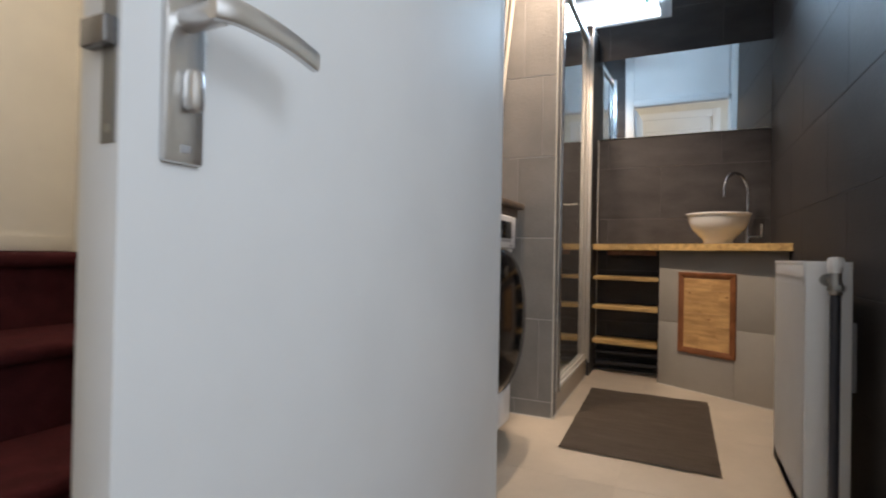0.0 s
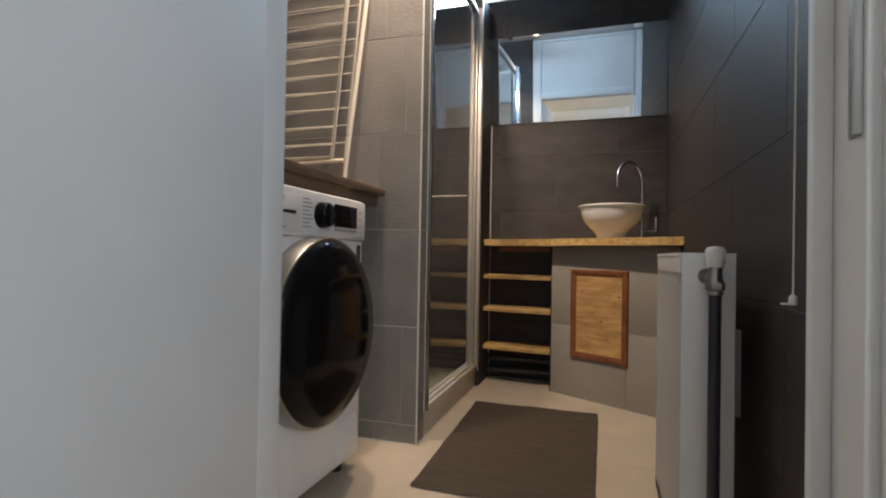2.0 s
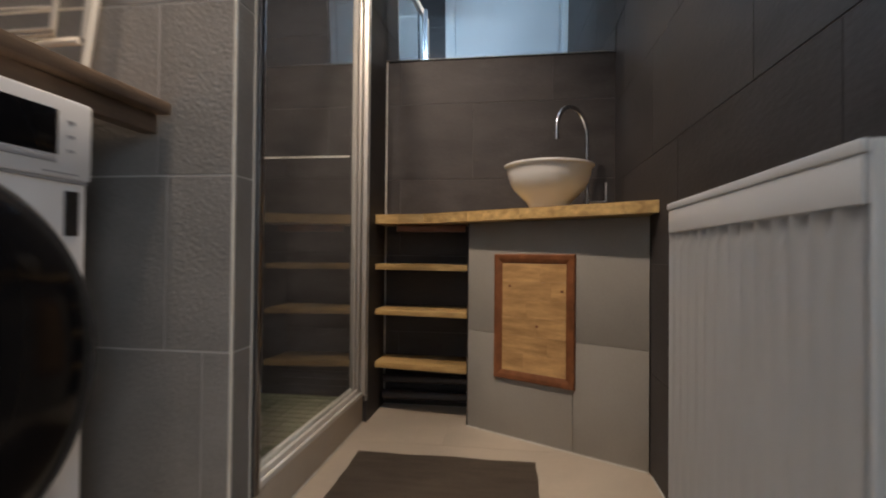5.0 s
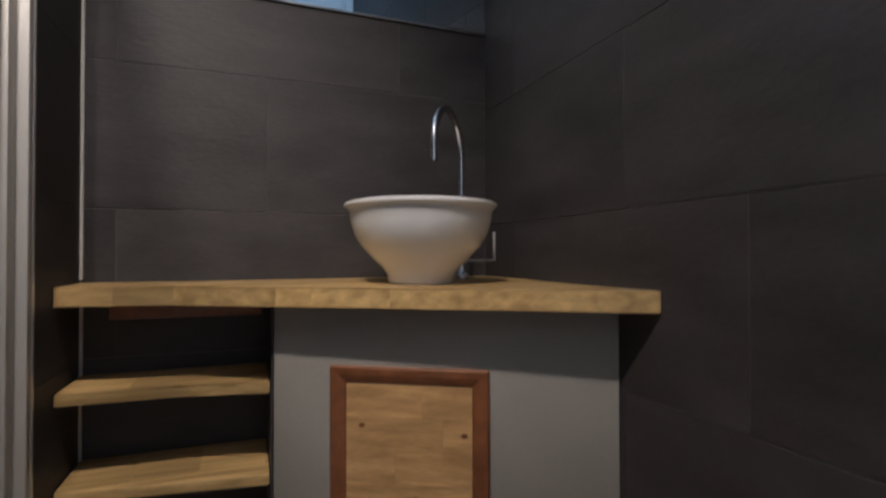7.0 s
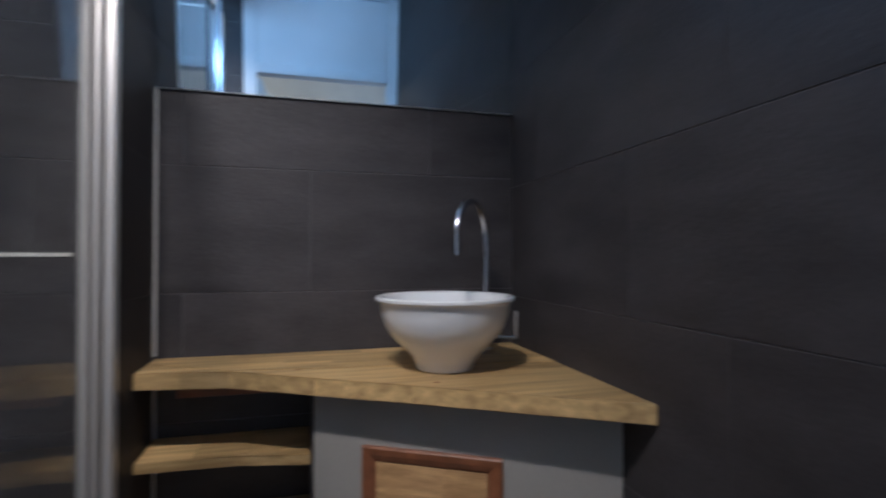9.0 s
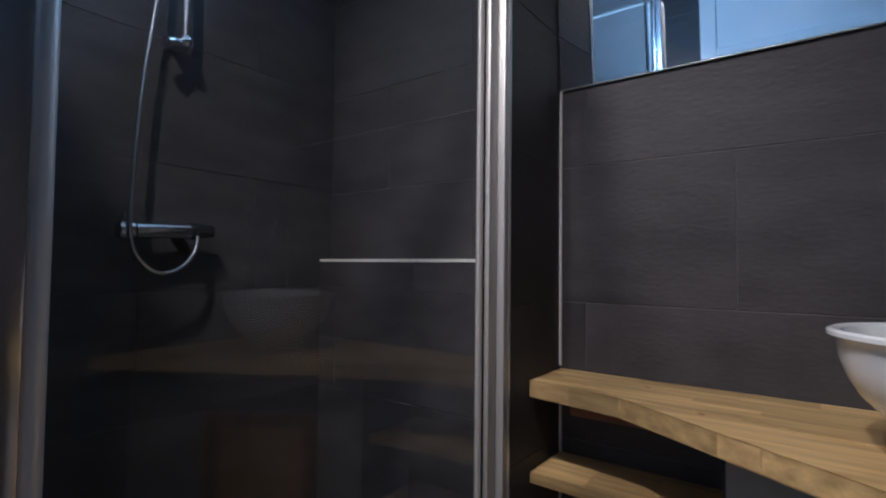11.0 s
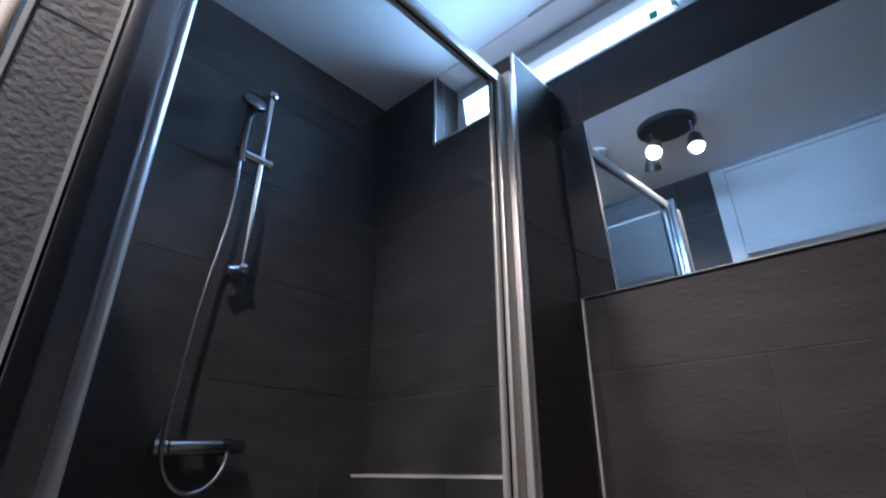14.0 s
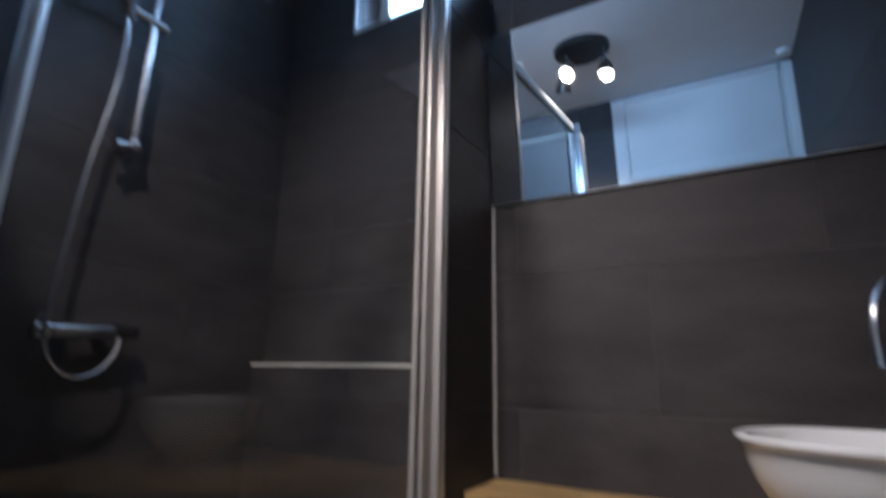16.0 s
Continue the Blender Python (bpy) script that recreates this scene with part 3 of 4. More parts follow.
for s, z in ((0.195, 0.575), (0.408, 0.563), (0.31, 0.43)):
    p = on_box(s, 0.0028, z)
    bm = lathe([(0.0075, 0), (0.0065, 0.002), (0.0004, 0.0022)], (0, 0, 0), "z", 14, wide=0.7)
    bm.transform(Matrix.Translation(p) @ Vector((out.x, out.y, 0)).to_track_quat("Z", "Y").to_matrix().to_4x4())
    part("knot", bm, BROWN_WOOD, hatch)

for i, zt in enumerate((0.649, 0.455, 0.228)):
    front = [(-1.027, -0.176), (-0.80, -0.178), (-0.624, -0.222)] if i == 0 else [(-1.027, -0.172), (-0.624, -0.23)]
    shelf = solid("shelf", prism([(-1.027, -0.002), *front, (-0.624, -0.002)], zt - 0.024, zt, 0.003), OAK, "thick oak shelf in the open niche", "shelf", group="niche shelves")
    for k, (xa, xb) in enumerate(((-1.026, -0.9), (-0.897, -0.77), (-0.767, -0.632))):
        part("stave", boxes(((xa, -0.17, zt - 0.001), (xb, -0.004, zt + 0.001))), OAK, shelf, rounded=False)
# two dark bars stand in for an unclear rumpled dark thing in the niche
solid("niche_pipe", tube([(-1.02, -0.05, 0.06), (-0.63, -0.05, 0.06)], 0.022), DARK_PIPE, "dark round bar low in the niche, in place of a rumpled dark thing", "pipe", group="niche pipes")
solid("niche_pipe", tube([(-1.02, -0.04, 0.13), (-0.63, -0.04, 0.13)], 0.018), DARK_PIPE, "dark round bar low in the niche, in place of a rumpled dark thing", "pipe", group="niche pipes")

SX, SY = -0.303, -0.298
basin = thing("wash_basin", (SX, SY, CT), "white porcelain bowl basin standing on the worktop", "basin")
prof = [(0.002, 0.0), (0.073, 0.0), (0.076, 0.006), (0.078, 0.018), (0.089, 0.036), (0.114, 0.06), (0.138, 0.086), (0.153, 0.112), (0.162, 0.14), (0.165, 0.162), (0.17, 0.17), (0.1765, 0.175), (0.1765, 0.181),
        (0.171, 0.184), (0.159, 0.181), (0.154, 0.165), (0.146, 0.13), (0.122, 0.09), (0.08, 0.06), (0.002, 0.05)]
prof = [(a * 0.975, h * 0.965) for a, h in prof]
part("bowl", lathe(prof, (SX, SY, CT + 0.001), seg=64), PORCELAIN, basin)
part("drain", lathe([(0.022, 0.05), (0.022, 0.056), (0.002, 0.057)], (SX, SY, CT)), CHROME, basin)

tap = thing("basin_tap", (-0.14, -0.145, CT), "tall chrome gooseneck tap behind the basin", "tap")
TB = Vector((-0.14, -0.145, 0))
TO = Vector((-0.275, -0.304, 0))
c, r = (TB + TO) / 2, (TB - TO).length / 2
dirn = (TO - TB).normalized()
arc = [Vector((c.x, c.y, 1.18)) - dirn * r * math.cos(a) + Vector((0, 0, r * math.sin(a))) for a in [math.pi * i / 18 for i in range(19)]]
part("base", lathe([(0.024, 0.0), (0.024, 0.012), (0.018, 0.018), (0.017, 0.075), (0.011, 0.085)], (TB.x, TB.y, CT + 0.001)), CHROME, tap)
part("neck", tube([(TB.x, TB.y, 0.94), (TB.x, TB.y, 1.1), *arc, (TO.x, TO.y, 1.16)], 0.0092, 16), CHROME, tap)
part("outlet", tube([(TO.x, TO.y, 1.175), (TO.x, TO.y, 1.14)], 0.0105, 16), CHROME, tap)
part("handle", tube(curve_points([(TB.x, TB.y, 0.912), (-0.1, -0.18, 0.91), (-0.077, -0.204, 0.911), (-0.074, -0.207, 0.918), (-0.074, -0.207, 0.985)], 5), 0.0042, 10), SATIN, tap, "thin chrome lever")

# ---- shower ----
tray = solid("shower_tray", boxes(((XL, -1.17, 0), (-1.105, -0.05, 0.035)), bevel=0.004), GREY_TILE, "shower floor of small olive-green mosaic tiles", "shower tray")
verts, faces = [], []
for i in range(16):
    for j in range(21):
        x, y = XL + 0.006 + i * 0.0515, -1.164 + j * 0.0525
        k = len(verts)
        for z, c in ((0.034, 0.0), (0.0385, 0.0), (0.0395, 0.0025)):
            verts += [(x + c, y + c, z), (x + 0.046 - c, y + c, z), (x + 0.046 - c, y + 0.047 - c, z), (x + c, y + 0.047 - c, z)]
        faces.append((k + 8, k + 9, k + 10, k + 11))
        for b in (k, k + 4):
            faces += [(b + e, b + (e + 1) % 4, b + 4 + (e + 1) % 4, b + 4 + e) for e in range(4)]
me = bpy.data.meshes.new("mosaic")
me.from_pydata(verts, [], faces)
me.materials.append(MOSAIC)
mosaic = tagged(new("mosaic", me), "small olive-green mosaic tiles", kind="stuff")
mosaic.parent = tray
kerb = solid("shower_kerb", boxes(((-1.105, -1.17, 0), (-1.047, -0.27, 0.112)), bevel=0.002), FLOOR, "low tiled kerb under the shower screen", "kerb", "structure")
screen = thing("shower_screen", (XG, -0.72, 0.112), "clear glass shower screen in a polished aluminium frame", "shower screen")
part("bottom_rail", boxes(((-1.096, -1.165, 0.1125), (-1.04, -0.272, 0.13)), ((-1.09, -1.165, 0.128), (-1.076, -0.272, 0.152)), ((-1.06, -1.165, 0.128), (-1.048, -0.272, 0.148)), bevel=0.003), ALU, screen)
rail_top = part("top_rail", boxes(((-1.085, -1.165, 2.16), (-1.073, -0.272, 2.196)), ((-1.061, -1.165, 2.16), (-1.049, -0.272, 2.196)), ((-1.073, -1.165, 2.18), (-1.061, -0.272, 2.194)), bevel=0.003), SATIN, screen)
part("seal", boxes(((-1.0725, -1.163, 2.164), (-1.0615, -0.274, 2.1795))), DARK_PIPE, rail_top)
for y0, s in ((-0.272, -1), (-1.167, 1)):
    # near post's dark reflection is put into its metal colour; far post stays paler
    post = part("post", boxes(((-1.1, y0, 0.112), (-1.03, y0 + s * 0.022, 2.21)), bevel=0.003), POST_METAL if s < 0 else DARK_METAL, screen)
    part("channel", boxes(((-1.086, y0 + s * 0.022, 0.1), (-1.073, y0 + s * 0.055, 2.19)), ((-1.061, y0 + s * 0.022, 0.1), (-1.048, y0 + s * 0.055, 2.19)), bevel=0.003), POST_METAL if s < 0 else CHROME, post)
    part("seal", boxes(((-1.072, y0 + s * 0.024, 0.1), (-1.062, y0 + s * 0.05, 2.19))), DARK_PIPE, post)
    part("bead", tube([(-1.067, y0 + s * 0.066, 0.13), (-1.067, y0 + s * 0.066, 2.166)], 0.009 if s < 0 else 0.012), POST_METAL if s < 0 else SATIN, post)
pane = part("glass_panel", box((XG - 0.003, -1.1, 0.13), (XG + 0.003, -0.34, 2.168)), GLASS, screen, rounded=False)
pane.visible_shadow = False

RX, RY = -1.875, -0.584
rail = thing("shower_rail", (XL, RY, 1.722), "chrome shower rail with a hand shower on the tiled wall", "shower")
part("rail", tube([(RX, RY, 1.717), (RX, RY, 2.427)], 0.0105, 16), CHROME, rail)
for z in (1.732, 2.412):
    part("bracket", lathe([(0.021, -0.06), (0.021, -0.02), (0.016, 0.0), (0.016, 0.015), (0.006, 0.022)], (RX, RY, z), "x", 20), CHROME, rail)
part("slider", tube([(RX - 0.005, RY - 0.095, 2.137), (RX + 0.005, RY + 0.035, 2.127)], 0.016, 16), CHROME, rail)
hand = part("hand_shower", tube(curve_points([(RX + 0.03, RY - 0.082, 2.08), (RX + 0.03, RY - 0.084, 2.16), (RX + 0.033, RY - 0.084, 2.245), (RX + 0.046, RY - 0.084, 2.288)], 5), [0.012] * 11 + [0.014, 0.016, 0.018, 0.02, 0.02], 14), BLACK, rail, "black hand shower")
bm = lathe([(0.004, 0.026), (0.03, 0.024), (0.043, 0.012), (0.044, 0.0), (0.038, -0.006), (0.004, -0.007)], (0, 0, 0), seg=32)
bm.transform(Matrix.Translation((RX + 0.054, RY - 0.084, 2.3)) @ Matrix.Rotation(radians(62), 4, "Y"))
part("shower_head", bm, DARK_METAL, hand, "dark chrome shower head")
part("soap_hook", tube([(RX, RY, 1.732), (RX + 0.012, RY - 0.055, 1.712)], [0.01, 0.016], 14), CHROME, rail)

mixer = thing("shower_mixer", (XL, -0.62, 1.22), "chrome thermostatic shower mixer on the dark tiles", "mixer tap")
MX = -1.88
part("body", tube([(MX, -0.694, 1.207), (MX, -0.556, 1.213)], 0.021, 20), CHROME, mixer)
part("knob", tube([(MX, -0.732, 1.206), (MX, -0.722, 1.206), (MX, -0.7, 1.207)], [0.021, 0.024, 0.024], 20), CHROME, mixer)
part("lever", tube([(MX, -0.722, 1.23), (MX + 0.004, -0.718, 1.252)], 0.007, 12), CHROME, mixer)
part("knob", tube([(MX, -0.556, 1.213), (MX, -0.535, 1.214), (MX, -0.515, 1.215), (MX, -0.49, 1.216)], [0.023, 0.023, 0.019, 0.017], 20), DARK_METAL, mixer, "dark temperature knob")
for y in (-0.67, -0.57):
    part("wall_union", tube([(XL, y, 1.211), (MX, y, 1.211)], 0.017, 16), CHROME, mixer)
solid("shower_hose", tube(curve_points([(RX + 0.028, RY - 0.084, 2.102), (MX + 0.01, -0.655, 1.9), (MX + 0.015, -0.69, 1.6), (MX + 0.025, -0.715, 1.27), (MX + 0.03, -0.712, 1.17), (MX + 0.03, -0.68, 1.118),
                                         (MX + 0.03, -0.635, 1.098), (MX + 0.03, -0.585, 1.115), (MX + 0.025, -0.55, 1.16), (MX + 0.015, -0.54, 1.2)], 8), 0.0065, 10), CHROME, "thin chrome shower hose hanging in a loop", "hose")

# ---- laundry corner ----
MXF, MY0, MY1, MZ = -1.172, -2.172, -1.5, 0.948
wm = thing("washing_machine", (-1.5, -1.84, 0), "white front-loading washing machine with a large black glass door", "washing machine")
part("body", box((-1.82, MY0, 0.05), (MXF, MY1, MZ), 0.012, seg=3), ENAMEL, wm)
for y in (MY0 + 0.06, MY1 - 0.06):
    for x in (-1.76, MXF - 0.06):
        part("foot", tube([(x, y, 0.0), (x, y, 0.052)], 0.022), BLACK, wm)
part("control_panel", box((MXF - 0.004, MY0 + 0.006, 0.808), (MXF + 0.012, MY1 - 0.006, MZ - 0.006), 0.006), PLASTIC, wm)
part("panel_lip", tube(curve_points([(MXF + 0.004, MY0 + 0.01, 0.808), (MXF + 0.004, -1.98, 0.808), (MXF + 0.004, -1.9, 0.818), (MXF + 0.004, -1.818, 0.822), (MXF + 0.004, -1.73, 0.818), (MXF + 0.004, -1.66, 0.808), (MXF + 0.004, MY1 - 0.01, 0.806)], 6), 0.0035, 8), GREY_MARK, wm)
drawer = part("detergent_drawer", box((MXF + 0.01, MY0 + 0.02, 0.818), (MXF + 0.016, -1.915, 0.925), 0.004), PLASTIC, wm)
part("grip_slot", box((MXF + 0.014, MY0 + 0.05, 0.868), (MXF + 0.0172, -1.945, 0.877)), BLACK, drawer)
part("mark", box((MXF + 0.0155, MY0 + 0.06, 0.902), (MXF + 0.0168, -2.0, 0.913)), GREY_MARK, drawer)
part("mark", box((MXF + 0.0155, MY0 + 0.06, 0.828), (MXF + 0.0168, -1.99, 0.832)), GREY_MARK, drawer)
dial = part("dial", lathe([(0.04, 0.012), (0.039, 0.02), (0.036, 0.04), (0.033, 0.044), (0.003, 0.045)], (MXF, -1.805, 0.876), "x", 36), BLACK_GLASS, wm)
part("dial_grip", box((MXF + 0.04, -1.809, 0.846), (MXF + 0.052, -1.801, 0.906), 0.003), BLACK, dial)
part("display", box((MXF + 0.0105, -1.727, 0.845), (MXF + 0.0145, -1.575, 0.918), 0.002), BLACK_GLASS, wm)
part("display_strip", box((MXF + 0.0105, -1.725, 0.832), (MXF + 0.014, -1.577, 0.842), 0.001), GREY_MARK, wm)
for i in range(8):
    part("mark", box((MXF + 0.0112, -1.905, 0.915 - i * 0.0115), (MXF + 0.0126, -1.868 + 0.008 * (i % 3), 0.9185 - i * 0.0115)), GREY_MARK, wm)
    if i % 2:
        part("mark", box((MXF + 0.0112, -1.768, 0.912 - i * 0.0115), (MXF + 0.0126, -1.752, 0.915 - i * 0.0115)), GREY_MARK, wm)
for i in range(3):
    part("mark", box((MXF + 0.0112, -1.557, 0.9 - i * 0.024), (MXF + 0.0126, -1.543, 0.905 - i * 0.024)), GREY_MARK, wm)
part("mark", box((MXF + 0.0112, -1.6, 0.815), (MXF + 0.0126, -1.535, 0.818)), GREY_MARK, wm)
part("label_tab", box((MXF - 0.001, -1.548, 0.715), (MXF + 0.002, -1.522, 0.79)), BLACK, wm, "dark energy tab")
wdoor = part("door", lathe([(0.281, 0.0), (0.281, 0.044), (0.277, 0.056), (0.268, 0.059)], (MXF, -1.818, 0.528), "x", 72), DULL_NICKEL, wm, "silver door ring")
part("door_glass", lathe([(0.2735, 0.054), (0.264, 0.07), (0.236, 0.086), (0.16, 0.101), (0.07, 0.108), (0.002, 0.109)], (MXF, -1.818, 0.528), "x", 72), BLACK_GLASS, wdoor, "bulging black glass")
part("filter_flap", box((MXF - 0.002, -1.66, 0.075), (MXF + 0.003, -1.53, 0.2), 0.003), ENAMEL, wm)

plank = solid("plank_shelf", box((-1.93, -2.255, 0.996), (-1.192, -1.262, 1.023), 0.003), DARK_WOOD, "dark wooden plank shelf above the washing machine", "shelf")
part("front_batten", box((-1.26, -2.255, 0.955), (-1.225, -1.262, 0.9955), 0.002), DARK_WOOD, plank)

rack = thing("drying_rack", (-1.6, -1.36, 1.023), "folded white wire clothes drying rack leaning on the tiled wall", "drying rack")


def lean(z, dy):
    return -1.345 + dy + (z - 1.023) * 0.086


part("leg", tube(curve_points([(-1.338, lean(1.026, 0), 1.026), (-1.332, lean(1.06, 0), 1.06), (-1.336, lean(1.10, 0), 1.1), (-1.30, lean(1.6, 0), 1.6), (-1.258, lean(2.1, -0.02), 2.1)], 4), 0.0095), RACK_WHITE, rack)
part("leg", tube([(-1.91, lean(1.026, 0), 1.026), (-1.905, lean(2.1, -0.02), 2.1)], 0.0095), RACK_WHITE, rack)
for dy, x1, slope in ((-0.016, 0.012, 0.0), (-0.06, -0.018, 0.012), (-0.036, -0.04, -0.014)):
    wing = part("wing_frame", tube([(-1.9, lean(1.14, dy), 1.14), (-1.345 + x1, lean(1.14, dy), 1.14), (-1.295 + x1, lean(2.06, dy - 0.02), 2.06), (-1.9, lean(2.06, dy - 0.02), 2.06)], 0.0052, 10), RACK_WHITE, rack)
    for i in range(1, 13):
        z = 1.14 + 0.071 * i + dy * 0.4
        y = lean(z, dy - 0.02 * (z - 1.14) / 0.92)
        part("wire", tube([(-1.9, y, z + slope), (-1.34 + x1 + (z - 1.14) * 0.054, y, z)], 0.0024, 6), RACK_WHITE, wing)
part("foot_bar", tube([(-1.91, lean(1.12, -0.02), 1.115), (-1.336, lean(1.12, -0.02), 1.13)], 0.0075, 10), RACK_WHITE, rack)

board = thing("table_ironing_board", (-1.74, -1.66, 1.023), "small blue ironing board with a cream rim standing on the plank", "ironing board")
edge = [(-1.74 + 0.285 * math.cos(a), 1.09 + 0.32 * math.sin(a) - 0.065 * (1 - abs(math.sin(a)))) for a in [math.pi * i / 24 for i in range(25)]]


def upright(outline, y0, y1, bevel=0.0):
    bm = prism(outline, 0, y1 - y0)
    bm.transform(Matrix.Translation((0, y1, 0)) @ Matrix.Rotation(radians(90), 4, "X"))
    if bevel:
        bmesh.ops.bevel(bm, geom=bm.edges[:], offset=bevel, segments=2, affect="EDGES")
    return bm


shrunk = [(-1.74 + (x + 1.74) * 0.9, 1.026 + (z - 1.026) * 0.92) for x, z in edge]
part("rim", upright(edge, -1.67, -1.645, 0.006), CREAM, board)
part("cover", upright(shrunk, -1.682, -1.668, 0.004), BLUE, board, "blue cloth cover")
part("knob", lathe([(0.028, -0.022), (0.026, -0.03), (0.003, -0.032)], (-1.6, -1.66, 1.15), "y", 24), PLASTIC, board)

# ---- radiator ----
rad = thing("radiator", (-0.12, -1.65, 0), "white panel radiator with a thermostatic valve on the dark wall", "radiator")
RX0, RX1, RY0, RY1, RZ0, RZ1 = -0.178, -0.062, -1.885, -1.415, 0.05, 0.776
front = part("front_panel", box((RX0 + 0.0125, RY0, RZ0), (RX0 + 0.02, RY1, RZ1 - 0.006), 0.004), ENAMEL, rad)
bm = bmesh.new()
flutes = []
for z, deep in ((RZ1 - 0.012, 0.0), (RZ1 - 0.045, 0.0), (RZ1 - 0.049, 0.007), (RZ1 - 0.066, 0.005), (RZ1 - 0.074, 0.0014), (RZ0 + 0.05, 0.0014), (RZ0 + 0.03, 0.0), (RZ0, 0.0)):
    flutes.append([bm.verts.new((RX0 + 0.0005 + deep * (0.5 - 0.5 * math.cos(2 * math.pi * i / 8)), RY0 + (RY1 - RY0) * i / 112, z)) for i in range(113)])
for a, c in zip(flutes, flutes[1:]):
    for i in range(112):
        bm.faces.new((a[i], a[i + 1], c[i + 1], c[i]))
bmesh.ops.solidify(bm, geom=bm.faces[:], thickness=0.0025)
part("fluted_face", bm, ENAMEL, front, "white pressed steel face with shallow upright flutes")
part("back_panel", box((RX1 - 0.014, RY0, RZ0), (RX1, RY1, RZ1 - 0.006), 0.004), ENAMEL, rad)
part("side_cover", box((RX0 + 0.004, RY0 - 0.004, RZ0 + 0.01), (RX1 - 0.002, RY0 + 0.004, RZ1), 0.003), ENAMEL, rad)
part("side_cover", box((RX0 + 0.004, RY1 - 0.004, RZ0 + 0.01), (RX1 - 0.002, RY1 + 0.004, RZ1), 0.003), ENAMEL, rad)
top = part("top_grille", boxes(((RX0 - 0.001, RY0, RZ1 - 0.048), (RX0 + 0.004, RY1, RZ1 - 0.011)), ((RX0 - 0.003, RY0 - 0.002, RZ1 - 0.0105), (RX0 + 0.004, RY1 + 0.002, RZ1)), ((RX0, RY0, RZ1 - 0.004), (RX0 + 0.025, RY1, RZ1)), ((RX1 - 0.025, RY0, RZ1 - 0.004), (RX1, RY1, RZ1)), bevel=0.0015), ENAMEL, rad)
for i in range(18):
    y = RY0 + 0.02 + i * (RY1 - RY0 - 0.04) / 17
    part("slat", box((RX0 + 0.024, y - 0.004, RZ1 - 0.006), (RX1 - 0.024, y + 0.004, RZ1 - 0.002)), ENAMEL, top)
for y in (RY0 + 0.06, RY1 - 0.06):
    part("bracket", box((RX1, y - 0.012, 0.4), (-0.04, y + 0.012, 0.6), 0.002), GREY_MARK, rad)
    part("foot", box((RX0 + 0.03, y - 0.01, 0.0), (RX1 - 0.02, y + 0.01, RZ0 + 0.01), 0.002), ENAMEL, rad)
VX, VY = -0.116, -1.945
valve = part("valve_body", tube([(VX, VY, 0.694), (VX, VY, 0.7), (VX, VY, 0.712), (VX, VY, 0.728), (VX, VY, 0.747)], [0.0135, 0.016, 0.0165, 0.013, 0.014], 16), DULL_NICKEL, rad)
part("elbow", tube([(VX, VY, 0.724), (VX, RY0, 0.724)], 0.012, 14), DULL_NICKEL, valve)
part("rosette", lathe([(0.013, -0.004), (0.016, -0.006), (0.0175, -0.002), (0.0175, 0.0)], (VX - 0.008, RY0 - 0.004, 0.724), "y", 24), DULL_NICKEL, valve)
part("nut", lathe([(0.0185, -0.008), (0.0195, -0.006), (0.0195, 0.006), (0.0185, 0.008)], (VX, VY, 0.704), "z", 6), DULL_NICKEL, valve)
part("collar", lathe([(0.015, -0.004), (0.0165, 0.0), (0.015, 0.004)], (VX, VY, 0.689), "z", 20), DULL_NICKEL, valve)
head = part("thermostat_head", lathe([(0.0165, 0.745), (0.0175, 0.747), (0.0175, 0.757), (0.019, 0.76), (0.019, 0.783), (0.016, 0.788), (0.003, 0.79)], (VX, VY, 0), "z", 32), PLASTIC, rad, "ribbed white thermostat head")
for i in range(16):
    a = 2 * math.pi * i / 16
    part("rib", tube([(VX + 0.019 * math.cos(a), VY + 0.019 * math.sin(a), 0.761), (VX + 0.019 * math.cos(a), VY + 0.019 * math.sin(a), 0.782)], 0.0014, 6), PLASTIC, head)
part("supply_pipe", tube([(VX, VY, 0.0), (VX, VY, 0.69)], 0.0125, 14), DARK_PIPE, rad, "dark supply pipe")
part("floor_valve", lathe([(0.02, 0.0), (0.02, 0.008), (0.014, 0.012), (0.014, 0.04), (0.018, 0.045), (0.018, 0.07)], (VX, VY, 0.0), "z", 16), DULL_NICKEL, rad)
part("return_pipe", tube([(VX, VY, 0.055), (VX + 0.005, RY0, 0.075)], 0.011, 12), DULL_NICKEL, rad)

cord = thing("pull_cord", (-0.03, -2.13, 0.685), "white pull cord hanging beside the door frame", "pull cord")
part("cord", tube([(-0.03, -2.13, 0.70), (-0.028, -2.132, 1.5), (-0.03, -2.13, 2.70)], 0.0017, 8), CREAM, cord)
part("end_knob", lathe([(0.003, 0.018), (0.006, 0.014), (0.0075, 0.004), (0.0065, 0.0), (0.002, -0.001)], (-0.03, -2.13, 0.685), "z", 20), PLASTIC, cord)
part("tassel", box((-0.049, -2.134, 0.6845), (-0.03, -2.127, 0.688), 0.001), PLASTIC, cord)
part("switch_housing", lathe([(0.04, CEIL - 0.002), (0.04, CEIL - 0.025), (0.03, CEIL - 0.035), (0.003, CEIL - 0.037)], (-0.045, -2.13, 0), "z", 24), PLASTIC, cord)

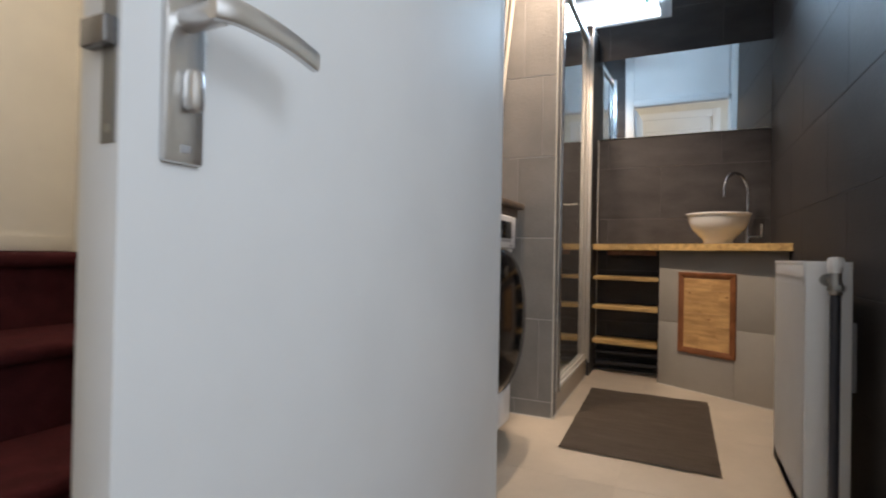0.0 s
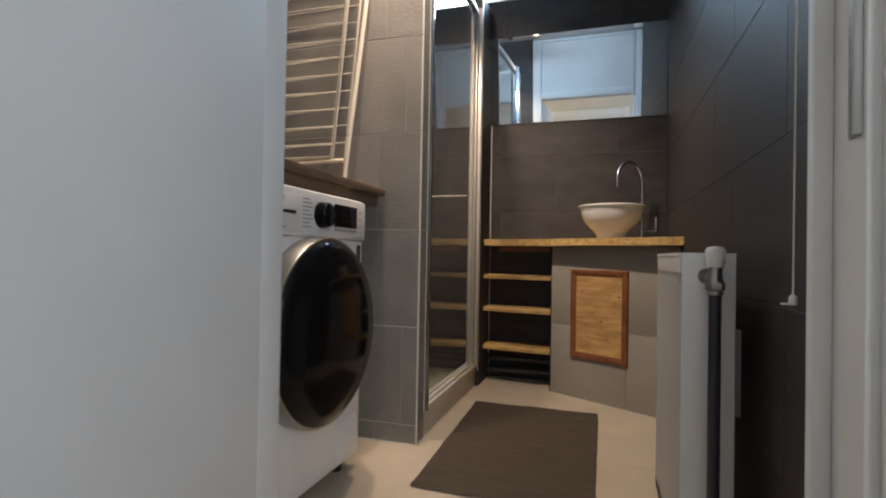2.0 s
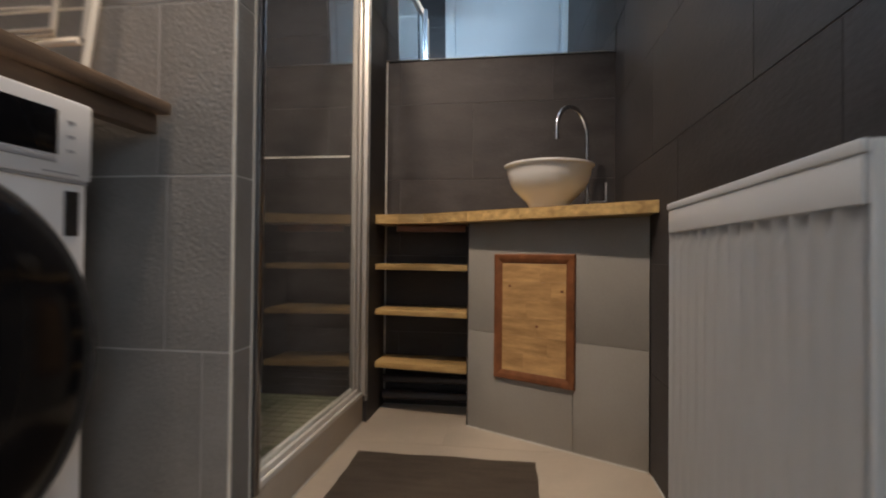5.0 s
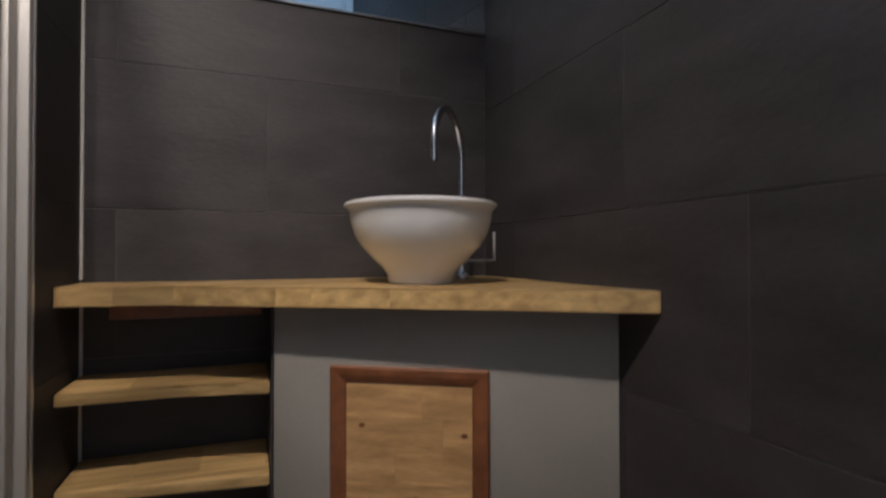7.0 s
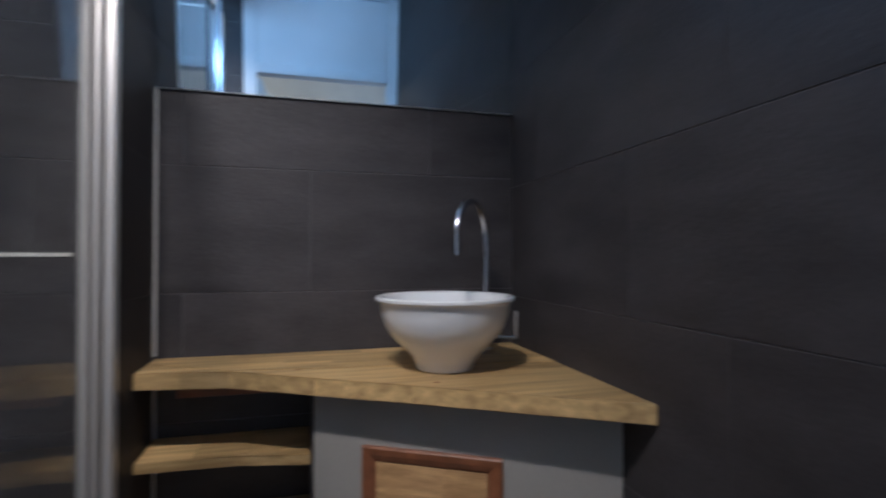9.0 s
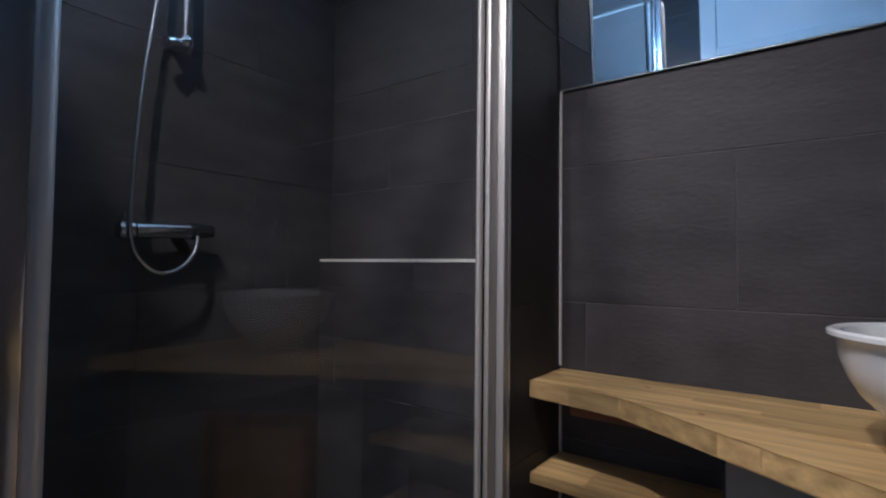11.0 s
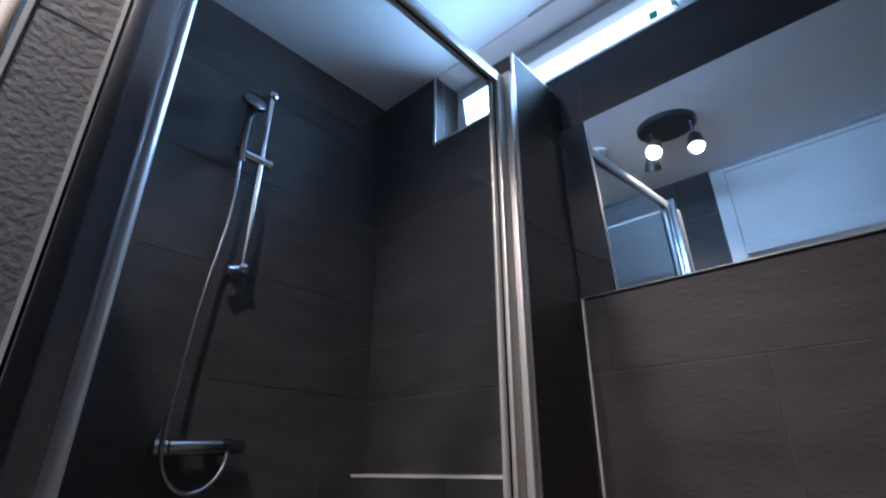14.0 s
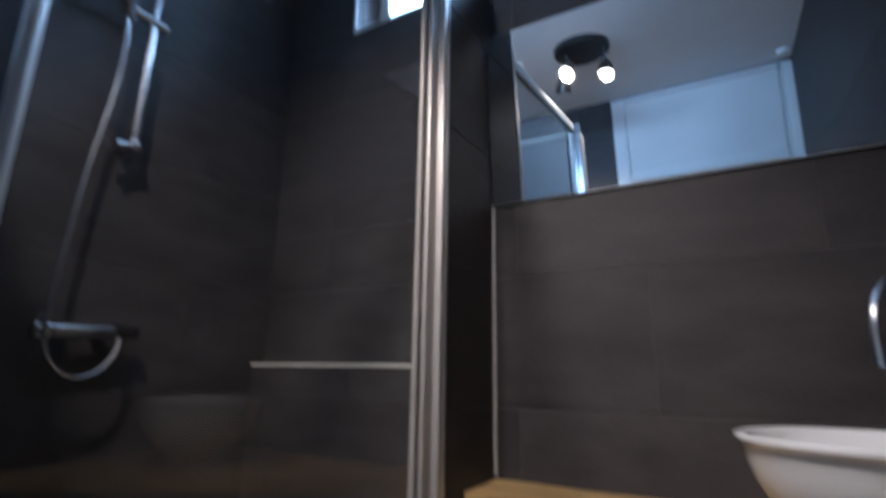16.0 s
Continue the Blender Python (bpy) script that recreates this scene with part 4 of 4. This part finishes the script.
# ---- lamp, vent, rug ----
LX, LY = -1.045, -1.42
spot_lamp = thing("ceiling_spotlight", (LX, LY, CEIL), "dark round ceiling lamp with three adjustable spots", "ceiling lamp")
part("rose", lathe([(0.152, 0.0), (0.152, -0.024), (0.144, -0.032), (0.003, -0.034)], (LX, LY, CEIL), "z", 48), SHADE, spot_lamp)
for (x, y, z), target, cone, share in (((-1.125, -1.39, 2.6), (-1.32, -0.1, 1.0), 92, 0.8), ((-0.925, -1.42, 2.56), (-0.82, -0.5, 0.3), 92, 1.12), ((-1.19, -1.53, 2.575), (-1.55, -2.0, 1.0), 112, 0.85)):
    d = (Vector(target) - Vector((x, y, z))).normalized()
    m = Matrix.Translation((x, y, z)) @ d.to_track_quat("Z", "Y").to_matrix().to_4x4()
    bm = lathe([(0.014, -0.075), (0.031, -0.066), (0.037, -0.036), (0.047, 0.026), (0.0448, 0.026), (0.036, -0.02)], (0, 0, 0), "z", 28)
    bm.transform(m)
    head = part("spot_head", bm, SHADE, spot_lamp)
    bm = lathe([(0.0405, 0.012), (0.027, 0.016), (0.002, 0.017)], (0, 0, 0), "z", 28)
    bm.transform(m)
    part("bulb", bm, BULB, head, "lit bulb face")
    part("arm", tube([(x, y, CEIL - 0.03), Vector((x, y, z)) - d * 0.056], 0.008), SHADE, spot_lamp)
    lamp("spot_light", "SPOT", Vector((x, y, z)) + d * 0.028, target, SPOT_W * share, WARM, cone=cone, blend=0.9, soft=0.03)
vent = thing("ceiling_vent", (-1.446, -1.405, CEIL), "round white ceiling vent", "vent")
part("collar", lathe([(0.062, 0.0), (0.06, -0.012), (0.05, -0.016), (0.046, -0.006)], (-1.446, -1.405, CEIL), "z", 32), PLASTIC, vent)
part("disc", lathe([(0.04, -0.004), (0.04, -0.014), (0.003, -0.017)], (-1.446, -1.405, CEIL), "z", 32), PLASTIC, vent)

bm = bmesh.new()
NX, NY = 36, 60
corner = [(-0.938, -1.595), (-0.357, -1.612), (-0.356, -0.58), (-0.962, -0.58)]
grid = []
for j in range(NY + 1):
    row = []
    for i in range(NX + 1):
        u, v = i / NX, j / NY
        p = [(1 - u) * (1 - v) * corner[0][k] + u * (1 - v) * corner[1][k] + u * v * corner[2][k] + (1 - u) * v * corner[3][k] for k in (0, 1)]
        h = 0.0065 + 0.0042 * max(-0.5, noise.noise(Vector((p[0] * 3, p[1] * 15 + p[0] * 3, 0)))) + 0.002 * noise.noise(Vector((p[0] * 8, p[1] * 40, 3)))
        row.append(bm.verts.new((p[0] + 0.004 * noise.noise(Vector((0, p[1] * 9, 1))), p[1] + 0.006 * noise.noise(Vector((p[0] * 7, 0, 2))), max(0.0035, h))))
    grid.append(row)
for j in range(NY):
    for i in range(NX):
        bm.faces.new((grid[j][i], grid[j][i + 1], grid[j + 1][i + 1], grid[j + 1][i]))
bmesh.ops.solidify(bm, geom=bm.faces[:], thickness=0.003)
solid("bath_rug", bm, RUG, "thin dark brown woven bath rug, slightly rumpled", "rug")

# ---- tiles on the walls ----
for a in range(4):
    for k in range(3):
        x1, y1 = -0.0 - k * 0.69, -0.47 - (a - 1) * 0.69
        x0, y0 = max(x1 - 0.69, XL), max(y1 - 0.69, -2.26)
        y1 = min(y1, -0.001)
        part("floor_tile", boxes(((x0 + 0.001, y0 + 0.001, -0.002), (x1 - 0.001, y1 - 0.001, 0.0008))), FLOOR, bpy.data.objects["floor"], rounded=False)
lay_tiles(wall_north, "y", 0.0, -1, [(XS + 0.001, -0.0005, 0.0, WZ), (WX1 + 0.006, -0.0005, WZ, CEIL), (XL, -1.121, 1.15, WZ), (XL, WX0 - 0.006, WZ, CEIL), (-1.12, XS, 2.295, WZ)], 1.036, 0.35, 0.69, (-0.625, -0.27), DARK_TILE)
lay_tiles(wall_east, "x", 0.0, -1, [(DOOR_Y + 0.004, -0.0005, 0.0, CEIL)], 1.012, 0.345, 0.69, (-0.61, -0.865), DARK_TILE)
lay_tiles(wall_west, "x", XL, 1, [(-1.169, -0.0005, 0.036, CEIL)], 1.048, 0.35, 0.69, (-0.32, -0.66), DARK_TILE)
lay_tiles(ledge, "y", -0.05, -1, [(XL + 0.001, -1.121, 0.036, 1.136)], 1.048, 0.35, 0.69, (-1.5, -1.85), DARK_TILE)
lay_tiles(stub, "x", XS, 1, [(-0.269, -0.0005, 0.0, 2.289)], 1.036, 0.35, 0.69, (0.0,), DARK_TILE)
lay_tiles(stub, "y", -0.27, -1, [(-1.12, XS, 0.0, 2.289)], 1.036, 0.35, 0.69, (0.0,), DARK_TILE)
lay_tiles(stub, "x", -1.12, -1, [(-0.269, -0.051, 0.036, 2.289)], 1.036, 0.35, 0.69, (0.0,), DARK_TILE)
lay_tiles(partition, "y", -1.255, -1, [(XL, -1.047, 0.0, PZ)], 0.862, 0.392, 0.78, (-1.23, -1.113, -1.206), STONE_TILE, 0.004)
lay_tiles(partition, "x", -1.043, 1, [(-1.252, -1.171, 0.0, PZ)], 0.862, 0.392, 0.78, (0.0,), STONE_TILE, 0.004)
lay_tiles(partition, "y", -1.17, 1, [(XL, -1.044, 0.036, PZ)], 1.048, 0.35, 0.69, (-1.5, -1.85), DARK_TILE)
lay_tiles(alcove_wall, "x", XL, 1, [(DOOR_Y + 0.004, -1.256, 0.0, CEIL)], 0.862, 0.392, 0.78, (-1.6, -2.0), STONE_TILE, 0.004)
lay_tiles(wall_south, "y", DOOR_Y, 1, [(XL, -1.063, 0.0, CEIL)], 1.036, 0.35, 0.69, (-1.3, -1.65), DARK_TILE)
